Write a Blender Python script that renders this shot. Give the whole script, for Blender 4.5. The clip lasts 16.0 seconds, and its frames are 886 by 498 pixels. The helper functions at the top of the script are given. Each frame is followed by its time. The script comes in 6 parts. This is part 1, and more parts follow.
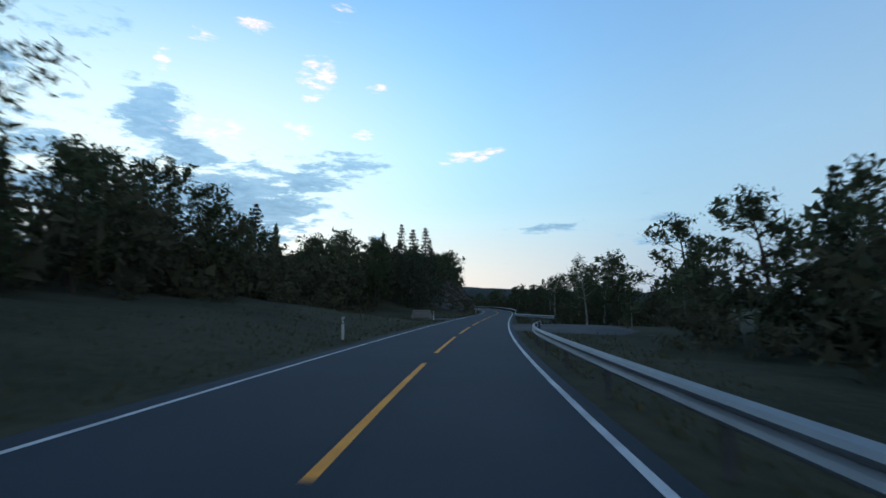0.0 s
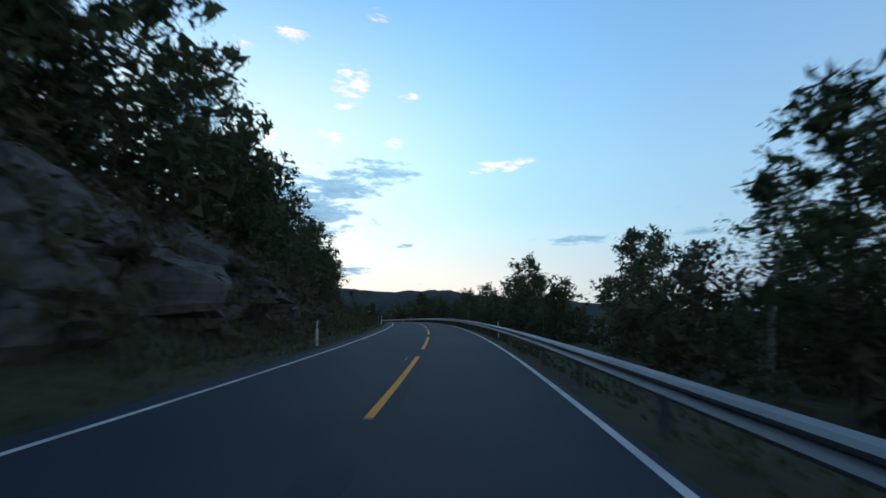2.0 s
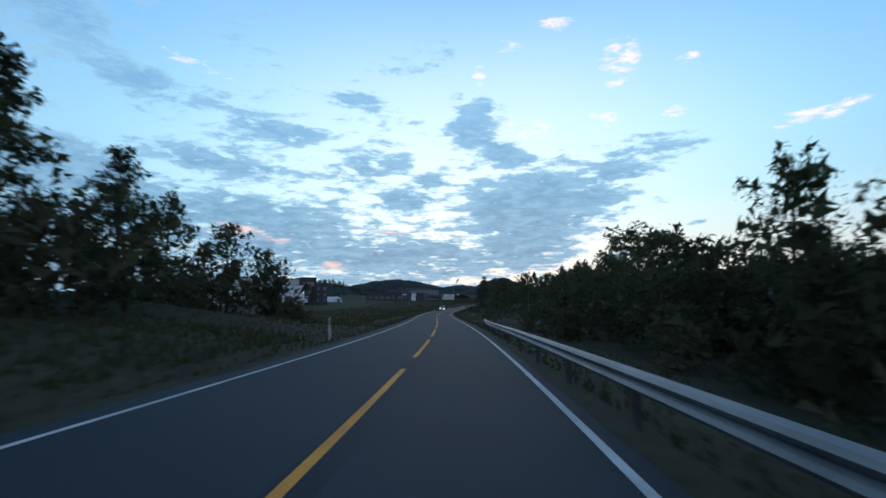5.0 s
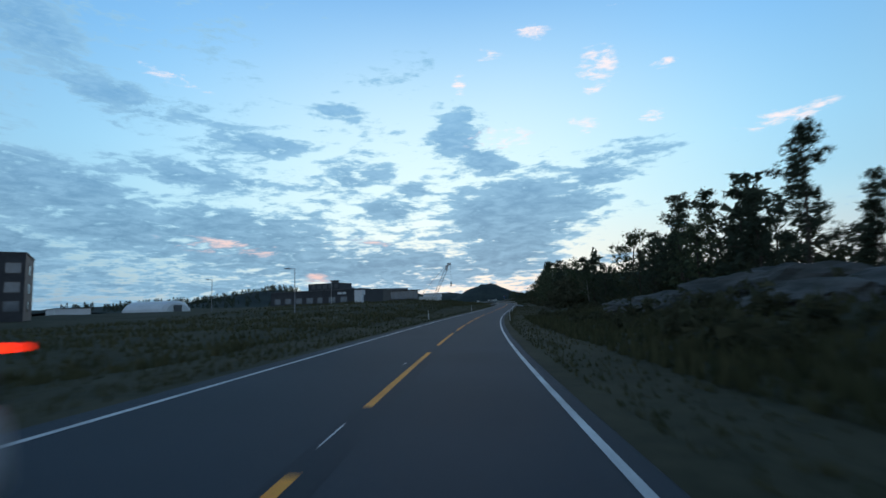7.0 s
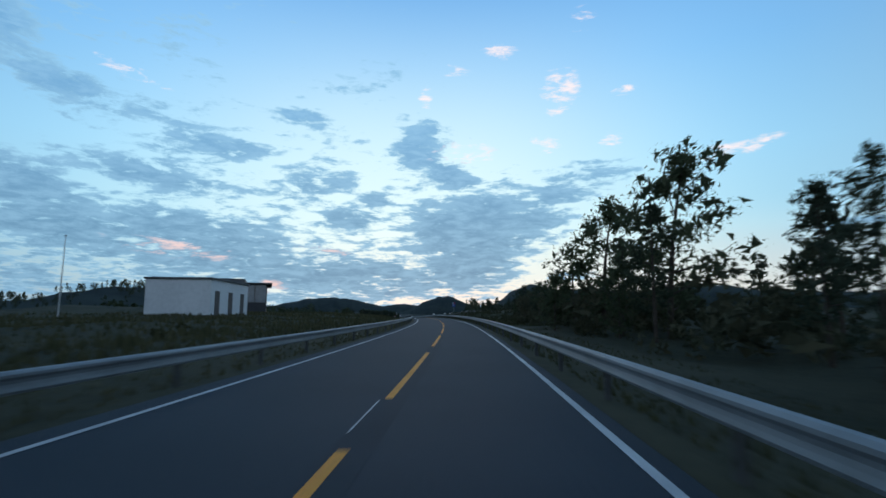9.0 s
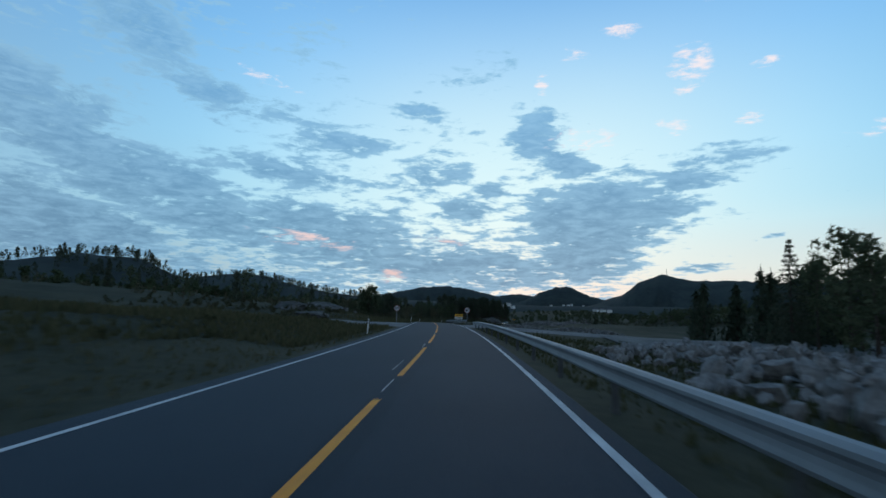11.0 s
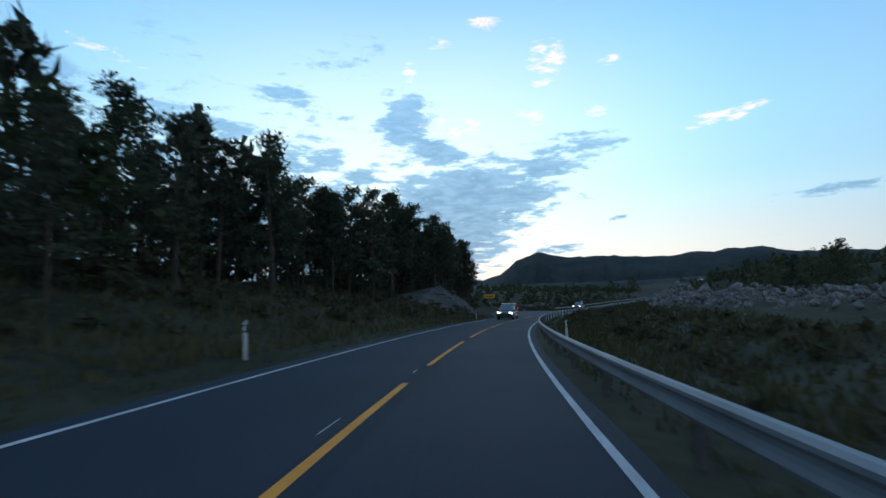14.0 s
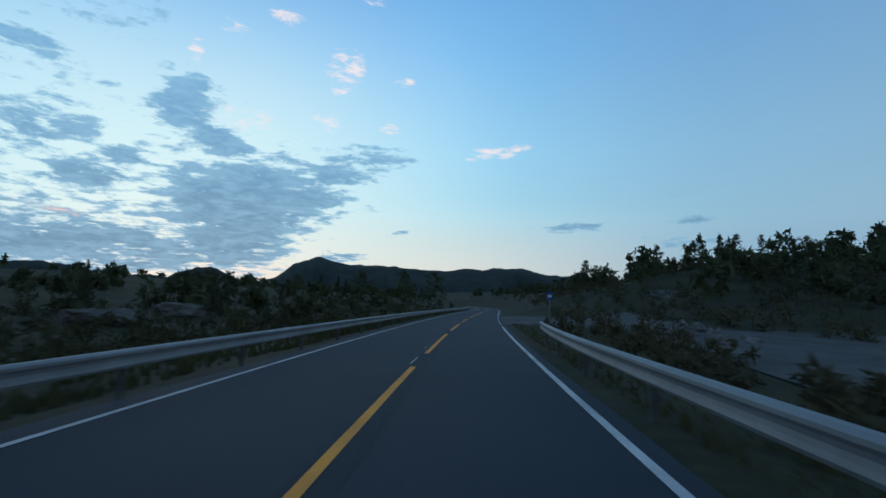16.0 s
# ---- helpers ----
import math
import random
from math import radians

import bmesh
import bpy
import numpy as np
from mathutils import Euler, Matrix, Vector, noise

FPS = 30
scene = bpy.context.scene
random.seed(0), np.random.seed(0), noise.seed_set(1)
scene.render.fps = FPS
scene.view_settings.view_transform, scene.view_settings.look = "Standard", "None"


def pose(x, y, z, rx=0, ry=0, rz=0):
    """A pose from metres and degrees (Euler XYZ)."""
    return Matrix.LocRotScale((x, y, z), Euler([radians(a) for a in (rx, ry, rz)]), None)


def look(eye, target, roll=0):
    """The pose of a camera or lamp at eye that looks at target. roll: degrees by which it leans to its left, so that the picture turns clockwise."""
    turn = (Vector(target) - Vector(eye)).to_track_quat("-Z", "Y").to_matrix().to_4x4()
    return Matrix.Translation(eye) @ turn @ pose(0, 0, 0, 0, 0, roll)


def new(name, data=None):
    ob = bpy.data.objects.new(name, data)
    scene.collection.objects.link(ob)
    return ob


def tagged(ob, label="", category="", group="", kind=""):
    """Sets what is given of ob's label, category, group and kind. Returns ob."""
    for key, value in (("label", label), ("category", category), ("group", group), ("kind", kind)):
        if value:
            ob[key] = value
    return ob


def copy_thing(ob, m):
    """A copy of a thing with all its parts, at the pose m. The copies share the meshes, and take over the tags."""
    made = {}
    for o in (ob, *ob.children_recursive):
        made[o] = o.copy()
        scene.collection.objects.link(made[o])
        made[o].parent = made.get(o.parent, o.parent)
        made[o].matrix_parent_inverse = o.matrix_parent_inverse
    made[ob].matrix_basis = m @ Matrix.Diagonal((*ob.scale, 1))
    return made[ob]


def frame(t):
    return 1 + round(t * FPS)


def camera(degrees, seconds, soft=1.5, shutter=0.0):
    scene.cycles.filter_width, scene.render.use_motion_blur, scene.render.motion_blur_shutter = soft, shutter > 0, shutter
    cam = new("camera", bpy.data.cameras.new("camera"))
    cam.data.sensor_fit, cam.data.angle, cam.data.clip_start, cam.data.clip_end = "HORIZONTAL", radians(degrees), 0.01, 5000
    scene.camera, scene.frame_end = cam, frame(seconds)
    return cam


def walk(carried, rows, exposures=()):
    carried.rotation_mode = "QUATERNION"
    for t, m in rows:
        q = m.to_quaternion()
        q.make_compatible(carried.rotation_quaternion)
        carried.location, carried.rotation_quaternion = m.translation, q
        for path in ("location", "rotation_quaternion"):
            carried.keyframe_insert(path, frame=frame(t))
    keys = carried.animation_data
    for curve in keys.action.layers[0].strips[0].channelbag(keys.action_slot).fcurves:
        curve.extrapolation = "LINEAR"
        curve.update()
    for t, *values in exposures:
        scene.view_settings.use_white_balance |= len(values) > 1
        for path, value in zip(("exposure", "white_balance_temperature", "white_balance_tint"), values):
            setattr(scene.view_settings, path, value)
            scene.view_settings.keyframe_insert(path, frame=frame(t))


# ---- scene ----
# The film runs about four times faster than the drive it shows (a dash line of 12 m passes every
# 0.14 s), so the whole place is laid out in true metres and then set at SCALE, camera included.
SCALE = 0.43
EYE = 1.31           # eye above the road
TILT = 0.55          # the lens points this much higher than the tabled pitch

cam = camera(80.0, 16.0, soft=1.6, shutter=0.09)

# seconds, heading (degrees, left is positive), pitch, lean
TURNS = [
    (0.0, -0.37, 5.76, -0.3), (0.5, -4.6, 6.34, 0.1), (1.0, -5.45, 6.27, 0.8), (1.5, -1.79, 6.52, 1.6),
    (2.0, 2.65, 6.67, 1.6), (2.5, 7.98, 6.35, 0.9), (3.0, 13.22, 5.63, 1.0), (3.5, 18.81, 4.99, 1.0),
    (4.0, 23.09, 4.92, 0.6), (4.5, 28.7, 4.65, 0.2), (4.7, 30.37, 4.67, 0.2), (5.7, 36.2, 5.00, -0.6),
    (6.8, 32.35, 5.53, -1.9), (7.0, 31.02, 5.65, -1.7), (7.5, 27.95, 6.19, -1.6), (8.0, 25.37, 6.65, -1.1),
    (8.2, 24.99, 6.80, -0.8), (9.3, 28.0, 6.88, 0.6), (10.3, 34.78, 6.50, 1.25), (10.5, 35.69, 6.17, 1.35),
    (11.0, 39.15, 5.67, 1.7), (11.5, 41.9, 5.25, 1.4), (12.0, 43.53, 4.73, 0.0), (12.5, 42.75, 4.36, -1.2),
    (13.0, 39.01, 4.22, -1.9), (13.5, 32.91, 4.37, -1.9), (14.0, 25.39, 4.30, -1.4), (14.5, 18.31, 4.54, -1.05),
    (15.0, 11.93, 4.89, -0.4), (15.5, 6.46, 5.23, 0.7), (16.0, 2.12, 5.27, 1.9)]
# seconds, metres a second
SPEEDS = [(0, 84.0), (2.0, 82.5), (4.7, 80.0), (6.8, 88.5), (8.2, 90.0), (10.3, 88.5), (11.0, 86.0), (11.7, 80.0),
          (12.5, 73.0), (13.5, 70.0), (14.5, 67.0), (15.5, 65.0), (16.0, 64.0)]


# metres by which the camera runs ahead of those speeds
AHEAD = [(0, 0), (1, -.1), (2, -1.0), (3, -1.1), (3.5, -.5), (4.7, .2), (6.8, 6.0), (8.2, 6.0), (10.3, 5.1), (11.7, 5.3),
         (12.2, 6.0), (13, 6.1), (13.5, 6.5), (14.2, 6.4), (14.7, 5.9), (15.2, 5.4), (16, 4.8)]
# seconds, degrees by which the car heads to the right of the lens
DRIFT = [(0, 2.8), (6, 2.8), (12.0, 2.8), (12.3, 2.8), (12.6, 2.8), (13.1, 3.3), (13.5, 4.8), (14.0, 4.2), (14.5, 3.0), (15.0, 3.5), (15.5, 2.8), (16, 2.8)]
# metres by which the car strays to the right in its lane
STRAY = [(0, 0), (1.5, .10), (2.0, -.14), (2.5, -.08), (3.0, .0), (3.5, -.10), (4.0, .0), (4.7, .06), (7.0, .19), (7.5, .2), (8.0, .0), (10.3, .0), (11, 0), (12, .05), (13, .2), (14.5, .3), (15.0, .28), (15.3, .14), (16, -.11)]


def glide(table, column, t):
    """A smooth curve through the rows of a table."""
    xs = np.array([row[0] for row in table], float)
    ys = np.array([row[column] for row in table], float)
    m = np.gradient(ys, xs)
    i = np.clip(np.searchsorted(xs, t, side="right") - 1, 0, len(xs) - 2)
    h = xs[i + 1] - xs[i]
    u = np.clip((t - xs[i]) / h, 0, 1)
    return ((1 + 2 * u) * (1 - u) ** 2 * ys[i] + u * (1 - u) ** 2 * h * m[i]
            + u * u * (3 - 2 * u) * ys[i + 1] + u * u * (u - 1) * h * m[i + 1])


STEP = 0.02
CLOCK = np.arange(0, 16 + STEP / 2, STEP)
speed = glide(SPEEDS, 1, CLOCK)
way = np.concatenate([[0], np.cumsum((speed[1:] + speed[:-1]) / 2 * STEP)]) + glide(AHEAD, 1, CLOCK)
lens_yaw = glide(TURNS, 1, CLOCK)
heading = np.radians(lens_yaw - glide(DRIFT, 1, CLOCK))
grade = np.radians(glide(TURNS, 2, CLOCK) - 6.14)
lean = glide(TURNS, 3, CLOCK)
# the road line under the camera: metres along it, x, y, z, heading, bank
LINE = np.zeros((len(CLOCK), 6))
LINE[:, 0] = way
ds = np.diff(way)
mid = (heading[1:] + heading[:-1]) / 2
LINE[1:, 1] = np.cumsum(-np.sin(mid) * ds)
LINE[1:, 2] = np.cumsum(np.cos(mid) * ds)
LINE[1:, 3] = np.cumsum(np.tan((grade[1:] + grade[:-1]) / 2) * ds)
LINE[:, 4] = heading
LINE[:, 5] = np.radians(lean)


def run_on(line, length, bend, back=False):
    """Carries the road line on past its end (or its start), bend in degrees per 100 m."""
    rows, (s, x, y, z, a, b) = [], (line[0] if back else line[-1])
    sign = -1 if back else 1
    for k in range(int(length / 4)):
        s, a, b = s + 4 * sign, a + radians(bend(k * 4)) * 0.04 * sign, b * 0.96
        x, y = x - math.sin(a) * 4 * sign, y + math.cos(a) * 4 * sign
        rows.append((s, x, y, z, a, b))
    rows = np.array(rows)
    return np.vstack([rows[::-1], line]) if back else np.vstack([line, rows])


END = float(way[-1])
LINE = run_on(LINE, 120, lambda u: 0.0, back=True)
LINE = run_on(LINE, 500, lambda u: -6.0 if u < 60 else (0 if u < 130 else 10.0))


def at(s, d=0.0, up=0.0):
    """The world point s metres along the road, d metres to the right of the camera's line, up metres over the road's plane."""
    q = [np.interp(s, LINE[:, 0], LINE[:, k]) for k in range(1, 6)]
    a = q[3]
    bank = np.tan(q[4]) * np.clip(d, -6, 4)
    return q[0] + np.cos(a) * d, q[1] + np.sin(a) * d, q[2] + bank + up


def heading_at(s):
    return float(np.degrees(np.interp(s, LINE[:, 0], LINE[:, 4])))


def when(t):
    return float(np.interp(t, CLOCK, way))


rows = []
for t in np.arange(0, 16.01, 0.1):
    i = int(round(t / STEP))
    s = way[i]
    x, y, z = (float(v) for v in at(s, float(glide(STRAY, 1, CLOCK[i])), EYE))
    a, p = math.radians(lens_yaw[i]), math.radians(float(glide(TURNS, 2, CLOCK[i])) + TILT)
    eye = Vector((x, y, z)) * SCALE
    aim = Vector((-math.sin(a) * math.cos(p), math.cos(a) * math.cos(p), math.sin(p)))
    rows.append((round(float(t), 2), look(eye, eye + aim, float(lean[i]))))
# the clip's camera opens up a little where dark woods fill the picture
walk(cam, rows, [(0, .38, 6650, 9), (2, .40, 6650, 9), (3.5, .34, 6600, 9), (4.7, .31, 6500, 8), (7, .14, 6400, 5), (8.2, .15, 6400, 5), (10.3, .07, 6330, 4), (11.5, .04, 6330, 4),
                 (13, .14, 6330, 4), (14.2, .40, 6520, 8), (14.6, .38, 6500, 7), (15.1, .20, 6380, 5), (15.5, .06, 6280, 3), (16, -.02, 6250, 3)])

# ---- sky ----
world = bpy.data.worlds.new("dusk_sky")
scene.world = world
world.use_nodes = True
SKY_STRENGTH = 1.0


class Nodes:
    """Short hands for building a node tree."""

    def __init__(self, tree):
        self.tree = tree
        tree.nodes.clear()

    def put(self, kind, **settings):
        n = self.tree.nodes.new(kind)
        for key, value in settings.items():
            if key == "op":
                n.operation = value
            elif key == "blend":
                n.blend_type = value
            elif key == "dtype":
                n.data_type = value
        return n

    def wire(self, a, b):
        self.tree.links.new(a, b)

    def feed(self, socket, value):
        if isinstance(value, bpy.types.NodeSocket):
            self.wire(value, socket)
        else:
            socket.default_value = value

    def math(self, op, a, b=0.0, c=None, clamp=False):
        n = self.put("ShaderNodeMath", op=op)
        n.use_clamp = clamp
        self.feed(n.inputs[0], a)
        self.feed(n.inputs[1], b)
        if c is not None:
            self.feed(n.inputs[2], c)
        return n.outputs[0]

    def mix(self, f, a, b, blend="MIX"):
        n = self.put("ShaderNodeMix", dtype="RGBA", blend=blend)
        self.feed(n.inputs[0], f)
        self.feed(n.inputs[6], a if isinstance(a, bpy.types.NodeSocket) else (*a, 1))
        self.feed(n.inputs[7], b if isinstance(b, bpy.types.NodeSocket) else (*b, 1))
        return n.outputs[2]

    def smooth(self, v, lo, hi, to_lo=0.0, to_hi=1.0):
        n = self.put("ShaderNodeMapRange")
        n.interpolation_type = "SMOOTHSTEP"
        self.feed(n.inputs[0], v)
        for k, w in zip((1, 2, 3, 4), (lo, hi, to_lo, to_hi)):
            n.inputs[k].default_value = w
        return n.outputs[0]

    def noise(self, vector, scale, detail=5.0, rough=0.55, warp=0.0):
        n = self.put("ShaderNodeTexNoise")
        if vector is not None:
            self.wire(vector, n.inputs["Vector"])
        n.inputs["Scale"].default_value = scale
        n.inputs["Detail"].default_value = detail
        n.inputs["Roughness"].default_value = rough
        n.inputs["Distortion"].default_value = warp
        return n.outputs["Fac"]

    def xyz(self, x, y, z):
        n = self.put("ShaderNodeCombineXYZ")
        for k, v in enumerate((x, y, z)):
            self.feed(n.inputs[k], v)
        return n.outputs[0]

    def ramp(self, f, stops):
        n = self.put("ShaderNodeValToRGB")
        self.feed(n.inputs[0], f)
        e = n.color_ramp.elements
        while len(e) < len(stops):
            e.new(0.5)
        for k, (p, c) in enumerate(stops):
            e[k].position, e[k].color = p, (*c, 1)
        return n.outputs[0]


g = Nodes(world.node_tree)
coord = g.put("ShaderNodeTexCoord")
split = g.put("ShaderNodeSeparateXYZ")
g.wire(coord.outputs["Generated"], split.inputs[0])
X, Y, Z = split.outputs
el = g.math("MULTIPLY", g.math("ARCSINE", Z), 57.2958)
az = g.math("MULTIPLY", g.math("ARCTAN2", g.math("MULTIPLY", X, -1.0), Y), 57.2958)
zz = g.math("ADD", g.math("MAXIMUM", Z, 0.0), 0.10)
plane = g.xyz(g.math("DIVIDE", X, zz), g.math("DIVIDE", Y, zz), 0.0)
round_sky = g.xyz(g.math("MULTIPLY", az, 0.1), g.math("MULTIPLY", el, 0.1), 0.0)

# clear sky: bright and pale over the set sun, blue above and away from it
SUNSET = 30.0
turn = g.math("ABSOLUTE", g.math("SUBTRACT", az, SUNSET))
height = g.ramp(g.math("DIVIDE", el, 90.0), [
    (0.0, (0.30, 0.42, 0.54)), (0.04, (0.40, 0.56, 0.66)), (0.10, (0.46, 0.76, 0.92)), (0.18, (0.38, 0.72, 1.0)),
    (0.29, (0.24, 0.55, 0.95)), (0.40, (0.16, 0.40, 0.80)), (0.55, (0.11, 0.25, 0.48)), (1.0, (0.07, 0.15, 0.30))])
near = g.math("MULTIPLY", g.smooth(turn, 4.0, 40.0, 1.0, 0.0), g.smooth(el, 8.0, 37.0, 1.0, 0.0))
clear = g.mix(g.math("MULTIPLY", near, 0.90), height, (0.84, 1.0, 1.02))
far = g.smooth(turn, 22.0, 125.0)
clear = g.mix(far, clear, g.ramp(g.math("DIVIDE", el, 90.0), [
    (0.0, (0.40, 0.44, 0.50)), (0.12, (0.40, 0.49, 0.58)), (0.4, (0.22, 0.34, 0.50)), (1.0, (0.07, 0.15, 0.30))]))
# pale dusk band opposite the sunset, out of view, added as fill for the trees
belt = g.math("MULTIPLY", g.smooth(turn, 85.0, 145.0), g.smooth(el, 12.0, 50.0, 1.0, 0.0))
clear = g.mix(g.math("MULTIPLY", belt, 0.85), clear, (0.70, 0.82, 0.96))
clear = g.mix(g.smooth(turn, 24.0, 58.0, 0.0, 0.36), clear, (0.12, 0.26, 0.50))
aside = g.math("ABSOLUTE", g.math("SUBTRACT", az, 14.0))
cream = g.math("MULTIPLY", g.smooth(el, 2.0, 12.0, 1.0, 0.0), g.smooth(aside, 10.0, 48.0, 1.0, 0.0))
clear = g.mix(g.math("MULTIPLY", cream, 0.62), clear, (0.98, 0.90, 0.80))
rim = g.math("MULTIPLY", g.smooth(el, 0.5, 5.0, 1.0, 0.0), g.smooth(aside, 4.0, 30.0, 1.0, 0.0))
clear = g.mix(g.math("MULTIPLY", rim, 0.5), clear, (0.90, 0.66, 0.60))
nishita = g.put("ShaderNodeTexSky")
nishita.sky_type, nishita.sun_disc = "NISHITA", False
nishita.sun_elevation, nishita.sun_rotation = radians(1.0), radians(-SUNSET)
pale = g.mix(1.0, nishita.outputs[0], (0.10, 0.10, 0.10), "MULTIPLY")
clear = g.mix(0.08, clear, pale)


def spots(list_of, f):
    """Soft oval patches: heading, height, half width, half height (degrees), tilt, strength."""
    total = None
    for a0, e0, wa, we, tilt, amp in list_of:
        c, s = math.cos(radians(tilt)), math.sin(radians(tilt))
        da, de = g.math("SUBTRACT", az, a0), g.math("SUBTRACT", el, e0)
        u = g.math("MULTIPLY_ADD", da, c / wa, g.math("MULTIPLY", de, s / wa))
        v = g.math("MULTIPLY_ADD", de, c / we, g.math("MULTIPLY", da, -s / we))
        r = g.math("SQRT", g.math("MULTIPLY_ADD", u, u, g.math("MULTIPLY", v, v)))
        one = g.smooth(r, 0.3, 1.5, amp, 0.0)
        total = one if total is None else g.math(f, total, one)
    return total


DARK = [(20.4, 10.1, 9.0, 4.4, -8, 0.70), (12.8, 13.6, 9.0, 2.3, -18, 0.58), (22.5, 6.2, 6.0, 2.8, -8, 0.6),
        (29.2, 18.4, 3.2, 2.8, 20, 0.61), (25.6, 15.2, 3.4, 1.7, 15, 0.55), (36.9, 10.5, 3.0, 1.1, 0, 0.52),
        (34, 12.6, 2.3, 1.1, -10, 0.49), (40.6, 14.6, 4.5, 2.1, -8, 0.43), (49.2, 16.8, 4.6, 1.2, 0, 0.43),
        (53, 8.4, 10, 2.0, 4, 0.43), (38, 4.6, 14, 1.8, 2, 0.32), (64, 9, 7, 2.6, 8, 0.41), (71, 25, 7, 3.4, 34, 0.46),
        (64.5, 20, 6, 2.0, 28, 0.29), (77, 15.5, 6.5, 3.4, 22, 0.6), (70, 11.5, 7.5, 3.2, 14, 0.46), (76, 6.5, 9, 3, 5, 0.43),
        (42, 20.7, 3.0, 1.0, 0, 0.39), (35.5, 25, 4.4, 2.6, 0, 0.26), (98, 12, 14, 8, 10, 0.36), (57, 13.6, 8, 1.2, 5, 0.32),
        (-12.0, 8.3, 6.0, 0.7, -4, 0.58), (-23, 9.0, 3.0, 0.6, -3, 0.58), (-22, 6.8, 6, 0.8, 2, 0.52), (12.5, 4.5, 3.2, 0.5, -3, 0.55),
        (7, 7.4, 1.8, .4, -8, 0.58)]
PINK = [(13.6, 23.6, 2.0, 2.3, 20, .55), (20.2, 27.8, 2.2, .8, 0, .5), (25.0, 26.0, 2.0, .7, 8, .5), (28.6, 23.4, .9, 1.1, 0, .55),
        (15.3, 18.3, 2.6, 1.0, -8, .42), (24.3, 17.6, 3.8, 1.5, -4, .45), (59, 22.5, 4.2, .7, 12, .42), (44.6, 3.2, 1.7, .8, 0, .5),
        (-3.3, 16.3, 4.0, .9, -6, .42), (53.5, 6.6, 6.0, .9, 6, .42), (7.2, 23.1, 1.5, .5, 0, .4), (8.3, 18.3, 2.0, .7, 0, .36),
        (11, 30, 1.6, 1.4, 0, .3), (40, 7, 5, .7, 0, .26)]
n1 = g.noise(plane, 1.1, 5.0, 0.55, 0.4)
n2 = g.noise(plane, 4.6, 9.0, 0.64, 0.4)
n3 = g.noise(g.xyz(g.math('MULTIPLY', az, 0.06), g.math('MULTIPLY', el, 0.21), 0.0), 6.5, 9.0, 0.64, 0.35)
wide = g.math("MULTIPLY", g.smooth(az, 2.0, 42.0, -0.40, -0.09), 1.0)
wide = g.math("ADD", wide, g.smooth(el, 16.0, 36.0, 0.0, -0.12))
wide = g.math("ADD", wide, g.math("MULTIPLY", g.smooth(el, 3.0, 17.0, 0.30, 0.0), g.smooth(az, 8.0, 30.0)))
body = g.math("MULTIPLY_ADD", g.math("SUBTRACT", n1, 0.5), 1.1, g.math("MULTIPLY", g.math("SUBTRACT", n2, 0.5), 1.45))
body = g.math("MULTIPLY_ADD", g.math("SUBTRACT", n3, 0.5), 1.5, body)
dens = g.math("ADD", g.math("ADD", body, wide), spots(DARK, "MAXIMUM"))
cover = g.smooth(dens, -0.05, 0.27)
grey = g.mix(g.smooth(el, 3.0, 26.0), (0.115, 0.245, 0.400), (0.16, 0.37, 0.64))
grey = g.mix(g.smooth(dens, 0.05, 0.42), (0.27, 0.49, 0.69), grey)
grey = g.mix(far, grey, (0.24, 0.29, 0.35))
grey = g.mix(g.math("MULTIPLY", g.smooth(n3, 0.35, 0.68), 0.45), grey, (0.36, 0.60, 0.82))
sky = g.mix(g.math("MULTIPLY", cover, 0.9), clear, grey)
lit = g.math("MULTIPLY_ADD", g.math("SUBTRACT", n2, 0.5), 1.3, g.math("MULTIPLY", g.math("SUBTRACT", n3, 0.5), 2.2))
pinks = spots(PINK, "MAXIMUM")
lit = g.math("ADD", lit, pinks)
sky = g.mix(g.math("MULTIPLY", g.math("MULTIPLY", g.smooth(lit, 0.24, 0.80), g.smooth(pinks, 0.02, 0.25)), 0.85), sky, g.mix(g.smooth(el, 2, 16), (0.90, 0.58, 0.53), (1.0, 0.83, 0.84)))
back = g.put("ShaderNodeBackground")
g.wire(sky, back.inputs[0])
back.inputs[1].default_value = SKY_STRENGTH
g.wire(back.outputs[0], g.put("ShaderNodeOutputWorld").inputs[0])

# the last of the sun, spread wide by the low cloud
glow = bpy.data.lights.new("sun", "SUN")
glow.energy, glow.angle, glow.color = 0.12, radians(20), (1.0, 0.82, 0.70)
sun = new("sun", glow)
sun.matrix_world = look((0, 0, 0), (math.sin(radians(SUNSET)), -math.cos(radians(SUNSET)), -0.12))


